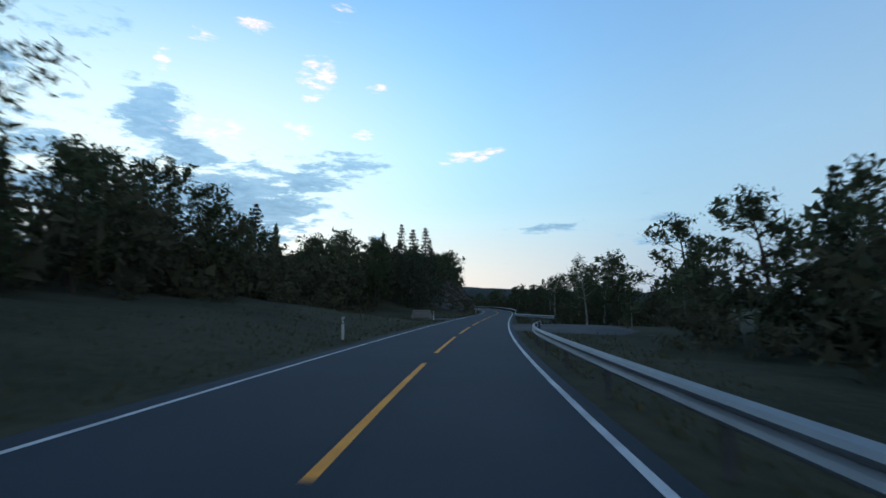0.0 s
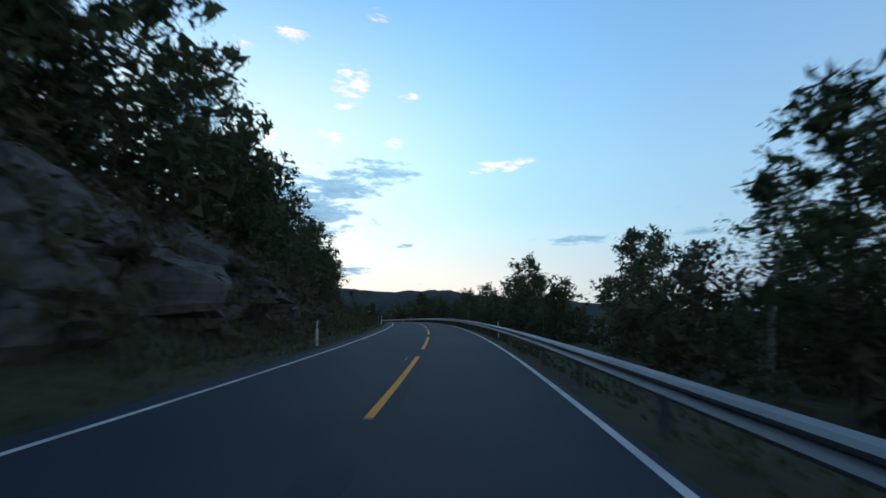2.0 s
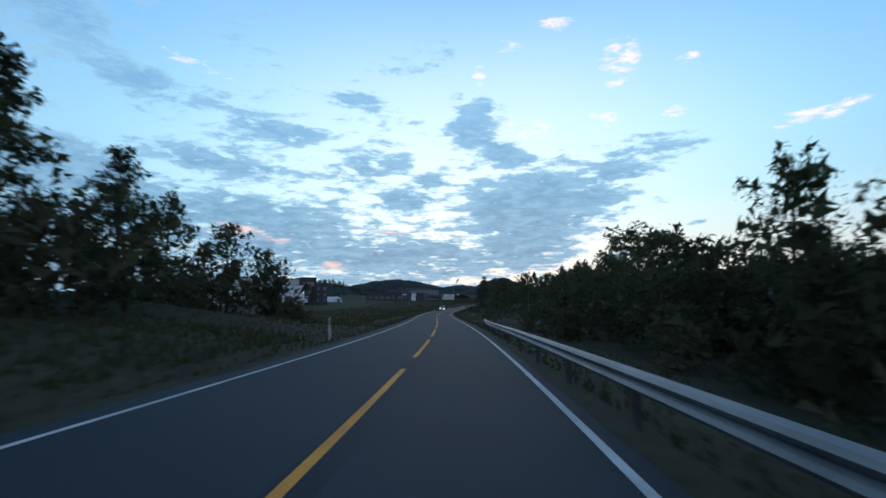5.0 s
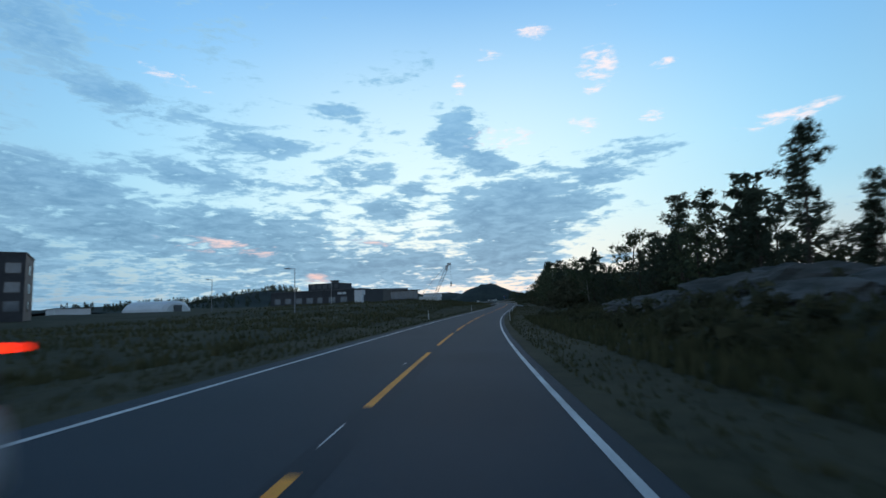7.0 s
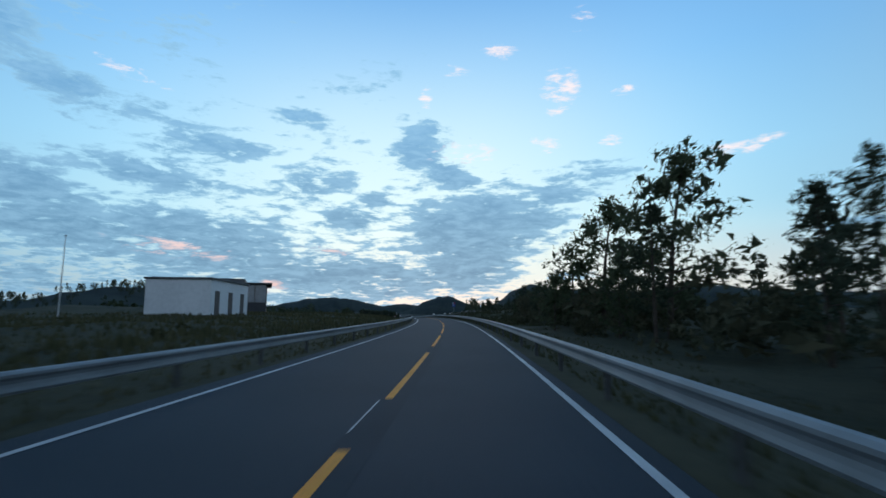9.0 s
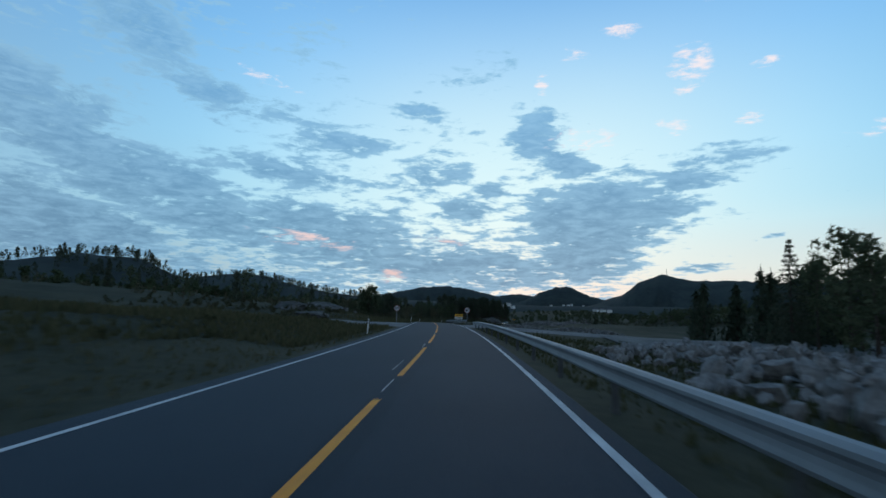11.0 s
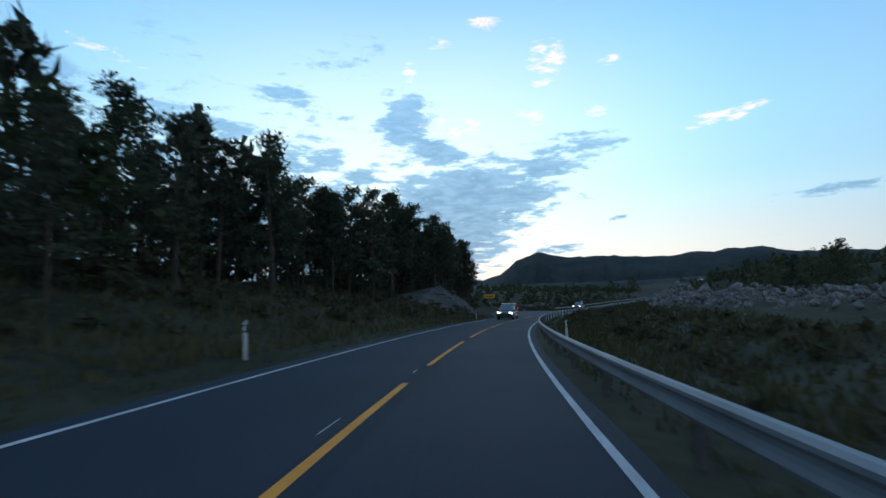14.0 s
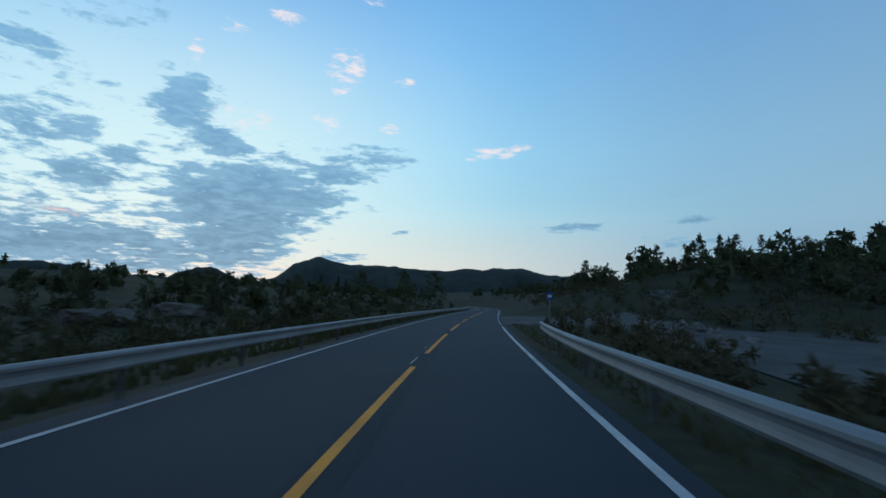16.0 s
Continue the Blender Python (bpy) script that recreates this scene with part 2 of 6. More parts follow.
# ---- materials ----
def material(name, colour, rough=0.8, other=None, grain=6.0, patch=0.35, bump=0.3, metal=0.0, spread=0.0, spec=0.3):
    """A worn surface: two colours mixed by coarse patches and fine grain, with relief. grain: per metre."""
    m = bpy.data.materials.new(name)
    m.use_nodes = True
    n = Nodes(m.node_tree)
    where = n.put("ShaderNodeTexCoord").outputs["Object"]
    fine = n.noise(where, grain, 5.0, 0.65)
    coarse = n.noise(where, patch, 4.0, 0.6)
    other = other or tuple(c * 0.6 for c in colour)
    f = n.math("MULTIPLY_ADD", fine, 0.5, n.math("MULTIPLY", coarse, 0.5))
    col = n.mix(n.smooth(f, 0.36, 0.64), other, colour)
    if spread:
        r = n.put("ShaderNodeObjectInfo").outputs["Random"]
        col = n.mix(1.0, col, n.ramp(r, [(0.0, (1 - spread,) * 3), (1.0, (1.0, 1.0, 1.0))]), "MULTIPLY")
    b = n.put("ShaderNodeBsdfPrincipled")
    n.wire(col, b.inputs["Base Color"])
    n.feed(b.inputs["Roughness"], n.math("MULTIPLY_ADD", fine, 0.25, rough - 0.12, clamp=True))
    b.inputs["Metallic"].default_value = metal
    b.inputs["Specular IOR Level"].default_value = spec
    if bump:
        bp = n.put("ShaderNodeBump")
        bp.inputs["Strength"].default_value = bump
        bp.inputs["Distance"].default_value = 0.02
        n.wire(fine, bp.inputs["Height"])
        n.wire(bp.outputs[0], b.inputs["Normal"])
    n.wire(b.outputs[0], n.put("ShaderNodeOutputMaterial").inputs[0])
    return m


def foliage(name, colour, other):
    m = bpy.data.materials.new(name)
    m.use_nodes = True
    n = Nodes(m.node_tree)
    geo = n.put("ShaderNodeNewGeometry")
    obj = n.put("ShaderNodeObjectInfo")
    col = n.mix(geo.outputs["Random Per Island"], colour, other)
    col = n.mix(1.0, col, n.ramp(obj.outputs["Random"], [(0, (0.65, 0.7, 0.6)), (1, (1.1, 1.05, 1.0))]), "MULTIPLY")
    d = n.put("ShaderNodeBsdfDiffuse")
    n.wire(col, d.inputs[0])
    tr = n.put("ShaderNodeBsdfTranslucent")
    n.wire(col, tr.inputs[0])
    mx = n.put("ShaderNodeMixShader")
    mx.inputs[0].default_value = 0.25
    n.wire(d.outputs[0], mx.inputs[1])
    n.wire(tr.outputs[0], mx.inputs[2])
    n.wire(mx.outputs[0], n.put("ShaderNodeOutputMaterial").inputs[0])
    return m


def glowing(name, colour, power):
    m = bpy.data.materials.new(name)
    m.use_nodes = True
    n = Nodes(m.node_tree)
    e = n.put("ShaderNodeEmission")
    e.inputs[0].default_value, e.inputs[1].default_value = (*colour, 1), power
    n.wire(e.outputs[0], n.put("ShaderNodeOutputMaterial").inputs[0])
    return m


ASPHALT = material("asphalt", (0.025, 0.036, 0.050), 0.78, (0.015, 0.024, 0.036), 14.0, 0.22, 0.6, spec=0.19)
GRASS = material("grass_earth", (0.054, 0.051, 0.032), 0.95, (0.023, 0.026, 0.015), 2.6, 0.16, 0.9, spec=0.1)
GRAVEL = material("gravel", (0.155, 0.155, 0.15), 0.95, (0.085, 0.085, 0.083), 18.0, 0.5, 0.8, spec=0.15)
ROCK = material("grey_rock", (0.115, 0.11, 0.105), 0.95, (0.036, 0.038, 0.034), 2.2, 0.25, 1.0, spec=0.2)
RUBBLE = material("blasted_stone", (0.25, 0.245, 0.24), 0.9, (0.10, 0.098, 0.095), 5.0, 0.8, 0.8, spread=0.5, spec=0.2)
WHITE_LINE = material("white_road_paint", (0.60, 0.60, 0.60), 0.75, (0.34, 0.34, 0.35), 22.0, 0.9, 0.2)
YELLOW_LINE = material("yellow_road_paint", (0.86, 0.33, 0.03), 0.75, (0.62, 0.22, 0.03), 22.0, 0.9, 0.2)
STEEL = material("galvanised_steel", (0.25, 0.265, 0.28), 0.6, (0.16, 0.17, 0.18), 9.0, 0.5, 0.1, metal=0.35, spec=0.4)
BARK = material("bark", (0.085, 0.065, 0.05), 0.95, (0.04, 0.032, 0.026), 9.0, 1.2, 0.8)
BIRCH_BARK = material("birch_bark", (0.34, 0.33, 0.30), 0.9, (0.08, 0.07, 0.06), 5.0, 1.0, 0.5)
LEAF = foliage("broad_leaves", (0.100, 0.114, 0.070), (0.066, 0.082, 0.050))
NEEDLE = foliage("pine_needles", (0.080, 0.093, 0.068), (0.054, 0.066, 0.050))
BUSH = foliage("scrub_leaves", (0.106, 0.100, 0.066), (0.066, 0.068, 0.046))
BLADE = foliage("dry_grass", (0.106, 0.098, 0.058), (0.062, 0.066, 0.038))
HILL = material("wooded_hill", (0.044, 0.054, 0.050), 0.95, (0.026, 0.034, 0.034), 0.05, 0.006, 0.0, spec=0.05)


# ---- building helpers ----
def mesh_of(name, verts, faces, mat, smooth=False):
    me = bpy.data.meshes.new(name)
    if faces is None:                   # loose triangles, three rows of verts each
        n = len(verts) // 3
        me.vertices.add(3 * n)
        me.vertices.foreach_set("co", np.asarray(verts, np.float32).ravel())
        me.loops.add(3 * n)
        me.loops.foreach_set("vertex_index", np.arange(3 * n, dtype=np.int32))
        me.polygons.add(n)
        me.polygons.foreach_set("loop_start", np.arange(0, 3 * n, 3, dtype=np.int32))
    else:
        me.from_pydata([tuple(map(float, v)) for v in verts], [], [tuple(map(int, f)) for f in faces])
    me.materials.append(mat)
    if smooth:
        me.polygons.foreach_set("use_smooth", [True] * len(me.polygons))
    me.update()
    return me


def part(name, bm, mat, parent, label=""):
    """Links a bmesh as one mesh object under a thing or a part."""
    me = bpy.data.meshes.new(name)
    bm.to_mesh(me)
    bm.free()
    me.materials.append(mat)
    return tie(name, me, parent, label)


def tie(name, me, parent, label=""):
    ob = new(name, me)
    ob.parent = parent
    if label:
        ob["label"] = label
    return ob


def box(bm, x0, y0, z0, x1, y1, z1, bevel=0.0):
    made = bmesh.ops.create_cube(bm, size=1.0)["verts"]
    for v in made:
        v.co = Vector((x0 + (v.co.x + .5) * (x1 - x0), y0 + (v.co.y + .5) * (y1 - y0), z0 + (v.co.z + .5) * (z1 - z0)))
    if bevel:
        edges = {e for v in made for e in v.link_edges}
        bmesh.ops.bevel(bm, geom=list(edges), offset=bevel, segments=1, affect="EDGES")
    return bm


def boxes(*list_of, bevel=0.0):
    bm = bmesh.new()
    for b in list_of:
        box(bm, *b, bevel=bevel)
    return bm


def tube(path, radii, sides=6):
    """Verts and faces of a tapered tube along points."""
    vs, fs = [], []
    path = [Vector(p) for p in path]
    for k, p in enumerate(path):
        d = (path[min(k + 1, len(path) - 1)] - path[max(k - 1, 0)]).normalized()
        u = d.orthogonal().normalized()
        w = d.cross(u)
        for j in range(sides):
            a = 2 * math.pi * j / sides
            vs.append(p + (u * math.cos(a) + w * math.sin(a)) * radii[k])
    for k in range(len(path) - 1):
        for j in range(sides):
            a, b = k * sides + j, k * sides + (j + 1) % sides
            fs.append((a, b, b + sides, a + sides))
    fs.append(tuple(range(len(vs) - sides, len(vs))))
    fs.append(tuple(range(sides - 1, -1, -1)))
    return vs, fs


def sweep(s0, s1, profile, step=4.0, closed=True):
    """Verts and faces of a band along the road; profile: (d, up) or a function of s giving that."""
    count = max(2, int(abs(s1 - s0) / step) + 1)
    vs, fs, n = [], [], 0
    for s in np.linspace(s0, s1, count):
        p = profile(s) if callable(profile) else profile
        n = len(p)
        for d, up in p:
            vs.append(at(s, d, up))
    for k in range(count - 1):
        for j in range(n if closed else n - 1):
            a, b = k * n + j, k * n + (j + 1) % n
            fs.append((a, b, b + n, a + n))
    if closed:
        fs.append(tuple(range(n)))
        fs.append(tuple(range(len(vs) - 1, len(vs) - n - 1, -1)))
    return vs, fs


# ---- ground ----
# metres along the road, then the ground's height over the road at 7, 12, 20, 40 and 110 m to the left
LEFT_D = (-5.2, -7, -12, -20, -40, -110)
LEFT = [(-120, .0, .3, 1.0, 2.4, 5, 9), (45, .0, .3, 1.1, 2.2, 5, 10), (58, 0, 0, .0, .4, 4, 10), (72, 0, 0, 0, .6, 5, 11), (88, 0, .2, .6, 3, 9, 13),
        (104, 0, .3, 2.0, 8, 12, 14), (175, 0, .3, 2.0, 8, 11, 13), (200, 0, .3, 1.8, 5.5, 9, 11), (214, 0, .3, 1.6, 4, 8, 10), (230, 0, .4, 1.8, 4, 7, 9), (262, 0, .5, 2.2, 4.4, 7, 9), (288, 0, .9, 4.2, 7.0, 9, 10), (318, 0, 1.0, 4.6, 7.4, 9.5, 10), (342, 0, .6, 2.7, 4.8, 7, 9),
        (400, 0, .4, 1.2, 2.2, 3, 4), (436, 0, .4, 1.2, 2.2, 2.4, 2), (458, 0, -.1, -.3, -.5, -.6, -.6), (600, 0, -.1, -.2, -.2, -.2, 0), (650, 0, .1, .5, .6, .5, .3), (675, 0, .3, 1.5, 1.9, 1.8, 1), (690, 0, .5, 2.1, 2.4, 2.2, 1), (706, 0, .4, 1.8, 2.1, 2, 1), (732, 0, .3, 1.4, 1.7, 1.6, 1),
        (780, 0, .1, .3, .5, .5, .5), (880, 0, -.2, .2, .8, 1.0, .8), (940, 0, .2, .9, 1.3, 1.2, 1.0), (975, 0, .2, .9, 1.2, 1.2, 2),
        (992, 0, 0, 0, .2, 1.2, 4), (1015, 0, 0, 0, .4, 2.5, 6), (1035, 0, .2, .5, 1.5, 3.6, 6.5), (1060, 0, .2, .5, 1.5, 3.6, 7), (1120, 0, .2, .6, 1.2, 3.4, 7),
        (1150, 0, .3, 1.2, 2.6, 5.0, 8), (1192, 0, .4, 2.0, 3.6, 5.5, 6), (1230, 0, .2, 1.8, 3.4, 4.5, 5), (1240, 0, 0, 2.2, 5.0, 5.4, 5), (1250, 0, 0, 2.3, 4.9, 5, 4), (1255, 0, 0, 1.6, 3.6, 3.6, 3), (1259.5, 0, 0, 0, .3, .5, 1), (1262, 0, 0, 0, 0, .3, 1), (1278, 0, 0, 0, 0, .0, .5),
        (1286, 0, -.3, -.8, -1.4, -2, -1), (1330, 0, -.3, -1, -1.5, -1, 0), (1420, 0, .2, 1, 2, 3, 5), (1800, 0, .3, 1.5, 3, 5, 9)]
RIGHT_D = (2.1, 3.4, 6, 12, 30, 110)
RIGHT = [(-120, 0, -.2, -.7, -1, -1, 0), (28, 0, -.2, -.5, -.7, -1, 0), (33, 0, -.02, -.05, -.15, -.6, 0), (44, 0, -.02, -.05, -.15, -.6, 0), (60, 0, -.2, -.7, -1.2, -1.5, -1),
         (150, 0, -.2, -.8, -1.2, -2, -1), (420, 0, -.2, -.9, -1.8, -2.5, -2), (470, 0, 0, -.1, 0, .5, 1), (560, 0, .1, .5, 1.6, 3.2, 5),
         (612, 0, .1, .4, 1.4, 3.0, 5), (650, 0, .0, .1, .5, 1.5, 2), (720, 0, 0, 0, .2, .8, 1), (750, 0, -.2, -.6, -1, -1, 0),
         (870, 0, -.1, -.3, .2, 1.2, 2.6), (902, 0, -.1, .3, 1.3, 2.6, 3), (928, 0, -.2, .1, 1.2, 2.6, 3), (938, 0, -.2, -.8, -1.6, -2.0, -2), (985, 0, -.2, -.7, -1.2, -1.6, -1.5), (995, 0, 0, -.1, -.4, -1.2, -1.5), (1012, 0, 0, -.1, -.4, -1.2, -1.5),
         (1022, 0, -.2, -.7, -1.4, -2, -2), (1100, 0, -.2, -.8, -1.6, -2.4, -2), (1135, 0, -.2, -.5, -.8, -1.2, -1), (1165, 0, -.1, -.2, .1, .6, 1), (1230, 0, -.1, .0, .8, 1.9, 3), (1275, 0, -.1, .1, 1.0, 2.2, 3), (1298, 0, -.2, -.5, -.6, -.4, 0),
         (1310, 0, -.2, -.8, -1.4, -1.5, -1), (1335, 0, 0, 0, 0, -.3, 4), (1360, 0, 0, 0, .4, 3.5, 9), (1380, 0, .1, 1.0, 3, 7.5, 13), (1800, 0, .3, 1.5, 4, 7, 12)]


# surfaced patches: from, to along the road, from, to across it
FLAT = [(31, 45, 1, 11), (55, 66, -9.5, -4), (990, 1019, -18, -4), (925, 1146, 14, 64), (991, 1014, 1, 15), (1261, 1282, -60, -4), (1236, 1257, -7.5, -4), (1304, 1361, 6, 50), (1334, 1361, 1, 50)]


def side_height(s, d):
    """The ground's height over the road's plane, s metres along and d metres to the right."""
    table, ds = (LEFT, LEFT_D) if d < 0 else (RIGHT, RIGHT_D)
    if ds[0] <= d <= 0 or 0 <= d <= ds[0]:
        return -0.05
    row = [float(np.interp(s, [r[0] for r in table], [r[k] for r in table])) for k in range(1, 7)]
    h = float(np.interp(abs(d), [abs(v) for v in ds], row))
    out = min(1.0, (abs(d) - abs(ds[0])) / 6)
    if any(a - 4 < s < b + 4 and c - 2 < d < e + 2 for a, b, c, e in FLAT):
        return h - 0.05
    p = Vector((s * 0.14, d * 0.14, 0))
    h += out * (noise.noise(p) * 0.45 + noise.noise(p * 4.1) * 0.14 + 0.06 * noise.noise(p * 11)) - 0.05
    if abs(d) > 40:
        h += noise.noise(Vector((s * 0.02, d * 0.02, 3))) * 3 * min(1, (abs(d) - 40) / 60)
    return h


def ground_at(s, d):
    x, y, z = at(s, d, side_height(s, d))
    return Vector((float(x), float(y), float(z)))


ACROSS = [-300, -200, -140, -110, -85, -65, -52, -42, -34, -28, -23, -19, -16, -13.5, -11.5, -9.8, -8.4, -7.2, -6.2, -5.4, -4.9, -3, 0, 1.8,
          2.3, 2.9, 3.6, 4.4, 5.4, 6.6, 8, 9.6, 11.6, 14, 17, 21, 26, 32, 40, 52, 66, 85, 110, 150, 210, 300]


def build_ground():
    along = np.arange(-116, LINE[-1, 0] - 2, 3.0)
    vs, fs, w = [], [], len(ACROSS)
    for s in along:
        for d in ACROSS:
            p = ground_at(s, d)
            if abs(d) > 180:
                p.z = -6.0 if abs(d) < 250 else -16.0
            vs.append(p)
    for i in range(len(along) - 1):
        for j in range(w - 1):
            a = i * w + j
            fs.append((a, a + 1, a + 1 + w, a + w))
    # the plain that carries the land on to the horizon
    mid_x, mid_y = float(LINE[:, 1].mean()), float(LINE[:, 2].mean())
    n0, rings = len(vs), (0, 300, 800, 2000, 5000, 9500)
    for r in rings:
        for k in range(48):
            a = 2 * math.pi * k / 48
            vs.append((mid_x + r * math.cos(a), mid_y + r * math.sin(a), -14.0))
    for i in range(len(rings) - 1):
        for k in range(48):
            a, b = n0 + i * 48 + k, n0 + i * 48 + (k + 1) % 48
            fs.append((a, b, b + 48, a + 48))
    return tagged(new("ground", mesh_of("ground", vs, fs, GRASS, True)), "dark rough grass verge and fields beside the road", "ground", kind="structure")


build_ground()

# ---- road ----
EDGE_L, EDGE_R, CENTRE = -4.36, 1.40, -1.28
S0, S1 = -116.0, float(LINE[-1, 0]) - 4


def build_road():
    edge_wobble = lambda s, k: 0.06 * noise.noise(Vector((s * 0.3, k, 0)))
    vs, fs = sweep(S0, S1, lambda s: [(-4.95 + edge_wobble(s, 0), -0.12), (-4.85 + edge_wobble(s, 1), 0.0), (-1.47, 0.0), (1.66 + edge_wobble(s, 5), 0.0),
                                      (1.84 + edge_wobble(s, 7), -0.12)], 3.0, closed=False)
    road = tagged(new("road", mesh_of("road", vs, fs, ASPHALT)), "dark grey asphalt two-lane road, dry and worn", "road", kind="structure")
    return road


road = build_road()


def stripe(name, s0, s1, d, width, mat, step=3.0, up=0.006):
    mid = d if callable(d) else (lambda s: d)
    vs, fs = sweep(s0, s1, lambda s: [(mid(s) - width / 2, up), (mid(s) + width / 2, up)], step, closed=False)
    return tie(name, mesh_of(name, vs, fs, mat), road)


# ---- road lines ----
def right_edge(s):
    """The lane is a little wider in the bends."""
    return EDGE_R + float(np.interp(s, (140, 180, 320, 350, 1075, 1105, 1140, 1160), (0, .13, .13, 0, 0, .10, .10, 0)))



DASH0 = 4.2
s = DASH0 - 120
while s < S1 - 20:
    stripe("centre_dash", s, s + 9, CENTRE, 0.12, YELLOW_LINE)
    s += 12
stripe("edge_line", S0, 1224, EDGE_L, 0.10, WHITE_LINE)
stripe("edge_line", 1278, S1, EDGE_L, 0.10, WHITE_LINE)
stripe("edge_line", S0, 1330, right_edge, 0.105, WHITE_LINE)
stripe("edge_line", 1366, S1, EDGE_R, 0.105, WHITE_LINE)
for s in np.arange(1226.1, 1277, 3.2):
    stripe("edge_dash", s, s + 1.7, EDGE_L, 0.10, WHITE_LINE)
for s in np.arange(1333, 1364, 6.0):
    stripe("edge_dash", s, s + 3, EDGE_R, 0.105, WHITE_LINE)
# traces of older marks beside the centre line, and the darker band of the joint
lines_rng = np.random.default_rng(7)
for k in range(70):
    s = DASH0 + 12 * int(lines_rng.integers(-1, 110)) + lines_rng.uniform(9.2, 10.6)
    stripe("old_mark", s, s + lines_rng.uniform(.6, 1.4), CENTRE + lines_rng.choice([-.05, -.12, .04]), 0.022, WHITE_LINE)
for k in range(40):
    s = lines_rng.uniform(-20, 1330)
    stripe("old_mark", s, s + lines_rng.uniform(.5, 1.2), CENTRE - lines_rng.uniform(.16, .3), 0.016, WHITE_LINE)
JOINT = material("asphalt_joint", (0.030, 0.039, 0.051), 0.78, (0.019, 0.028, 0.038), 12.0, 0.3, 0.5, spec=0.12)
stripe("asphalt_joint", S0, S1, CENTRE + .08, 0.42, JOINT, 3.0, 0.003)
# ---- aprons and yards ----
def apron(name, s0, s1, d0, d1, mat, label, category, lift=0.03, step=2.0, ragged=1.0, outer=None):
    """A flat surfaced patch that follows the ground beside the road."""
    n, m = max(2, int((s1 - s0) / step)), max(2, int(abs(d1 - d0) / step))
    vs, fs = [], []
    for i in range(n + 1):
        for j in range(m + 1):
            s = s0 + (s1 - s0) * i / n
            end = float(np.interp(s, *outer)) if outer else d1
            d = d0 + (end - d0) * j / m
            if i in (0, n):
                s += ragged * noise.noise(Vector((d * .3, i, 1)))
            if j == m:
                d += ragged * noise.noise(Vector((s * .3, 2, j)))
            inner = -4.85 if d < 0 else 1.66
            away = min(1.0, max(0.0, abs(d - inner) / 1.5))
            rim = -.12 if i in (0, n) or j == m else (-.035 if j == 0 else 0.0)
            vs.append(tuple(float(c) for c in at(s, d, .062 + lift * away + rim + side_height(s, d))))
    for i in range(n):
        for j in range(m):
            a = i * (m + 1) + j
            fs.append((a, a + 1, a + m + 2, a + m + 1))
    return tagged(new(name, mesh_of(name, vs, fs, mat, True)), label, category, kind="structure")


DIRT = material("grey_dirt", (0.19, 0.19, 0.19), 0.95, (0.10, 0.10, 0.10), 9.0, 0.3, 0.7, spec=0.1)
STONE_DUST = material("stone_dust", (0.105, 0.105, 0.105), 0.95, (0.06, 0.06, 0.06), 9.0, 0.25, 0.7, spec=0.1)
apron("driveway_1", 32, 44, 1.6, 10, STONE_DUST, "grey gravel driveway leaving the road", "driveway")
apron("driveway_2", 56.5, 64.5, -4.78, -8.5, STONE_DUST, "grey gravel driveway leaving the road", "driveway")
apron("lay_by", 995, 1018, -4.78, -24, DIRT, "wide grey gravel lay-by beside the road", "lay-by", .03, 1.5, 1.0, ((995, 997, 1002, 1008, 1018), (-5.2, -7, -11, -15, -17)))
apron("stone_yard", 925, 1146, 15, 62, GRAVEL, "open yard of pale crushed stone below the road", "yard", .06, 3.0, 3.0)
apron("yard_entrance", 993, 1013, 1.66, 17, DIRT, "gravel entrance to the stone yard", "driveway")
apron("side_road_left", 1231, 1279, -4.72, -60, ASPHALT, "asphalt side road joining at a wide junction mouth", "road", .05, 1.0, .3,
      ((1231, 1236, 1241, 1245, 1254, 1256.5, 1258, 1260, 1279), (-5.0, -6.0, -7.6, -8.0, -8.2, -9.5, -13, -60, -60)))
for s, d in [(1260.3, -8.8), (1261.0, -8.0), (1261.7, -7.2), (1262.5, -6.7), (1263.4, -6.45), (1264.3, -6.3), (1265.2, -6.2)]:
    tie("give_way_mark", mesh_of("give_way_mark", [at(s - .3, d - .22, .06), at(s - .3, d + .22, .06), at(s + .35, d, .06)], [(0, 1, 2)], WHITE_LINE), road)
apron("side_road_right", 1334, 1360, 1.66, 16, STONE_DUST, "pale gravel side road leaving the main road", "road")
apron("gravel_yard", 1304, 1338, 10, 48, STONE_DUST, "flat grey gravel yard below the road", "yard", .02, 2.0, 1.5)

# ---- guardrails ----
W_SHAPE = [(0, .31), (.05, .28), (.08, .235), (.05, .19), (.005, .155), (.05, .12), (.08, .075), (.05, .03), (0, 0), (-.012, 0), (.03, .03),
           (.062, .075), (.03, .12), (-.012, .155), (.03, .19), (.062, .235), (.03, .28), (-.012, .31)]
post_bm = boxes((-.05, -.03, -.5, .05, .03, .62), bevel=.008)
POST_MESH = bpy.data.meshes.new("post")
post_bm.to_mesh(POST_MESH)
post_bm.free()
POST_MESH.materials.append(material("weathered_post_steel", (0.085, 0.088, 0.09), 0.75, (0.05, 0.052, 0.054), 9.0, 0.5, 0.1, metal=0.2))
RAIL_TOP = 0.655
PIPE_SHAPE = [(0, .31), (.045, .30), (.078, .265), (.078, .225), (.055, .185), (.045, .14), (.05, .09), (.06, .04), (.045, 0), (.03, 0), (.04, .04), (.03, .09), (.025, .14), (.035, .185), (.055, .225), (.055, .26), (.03, .28), (-.012, .29)]


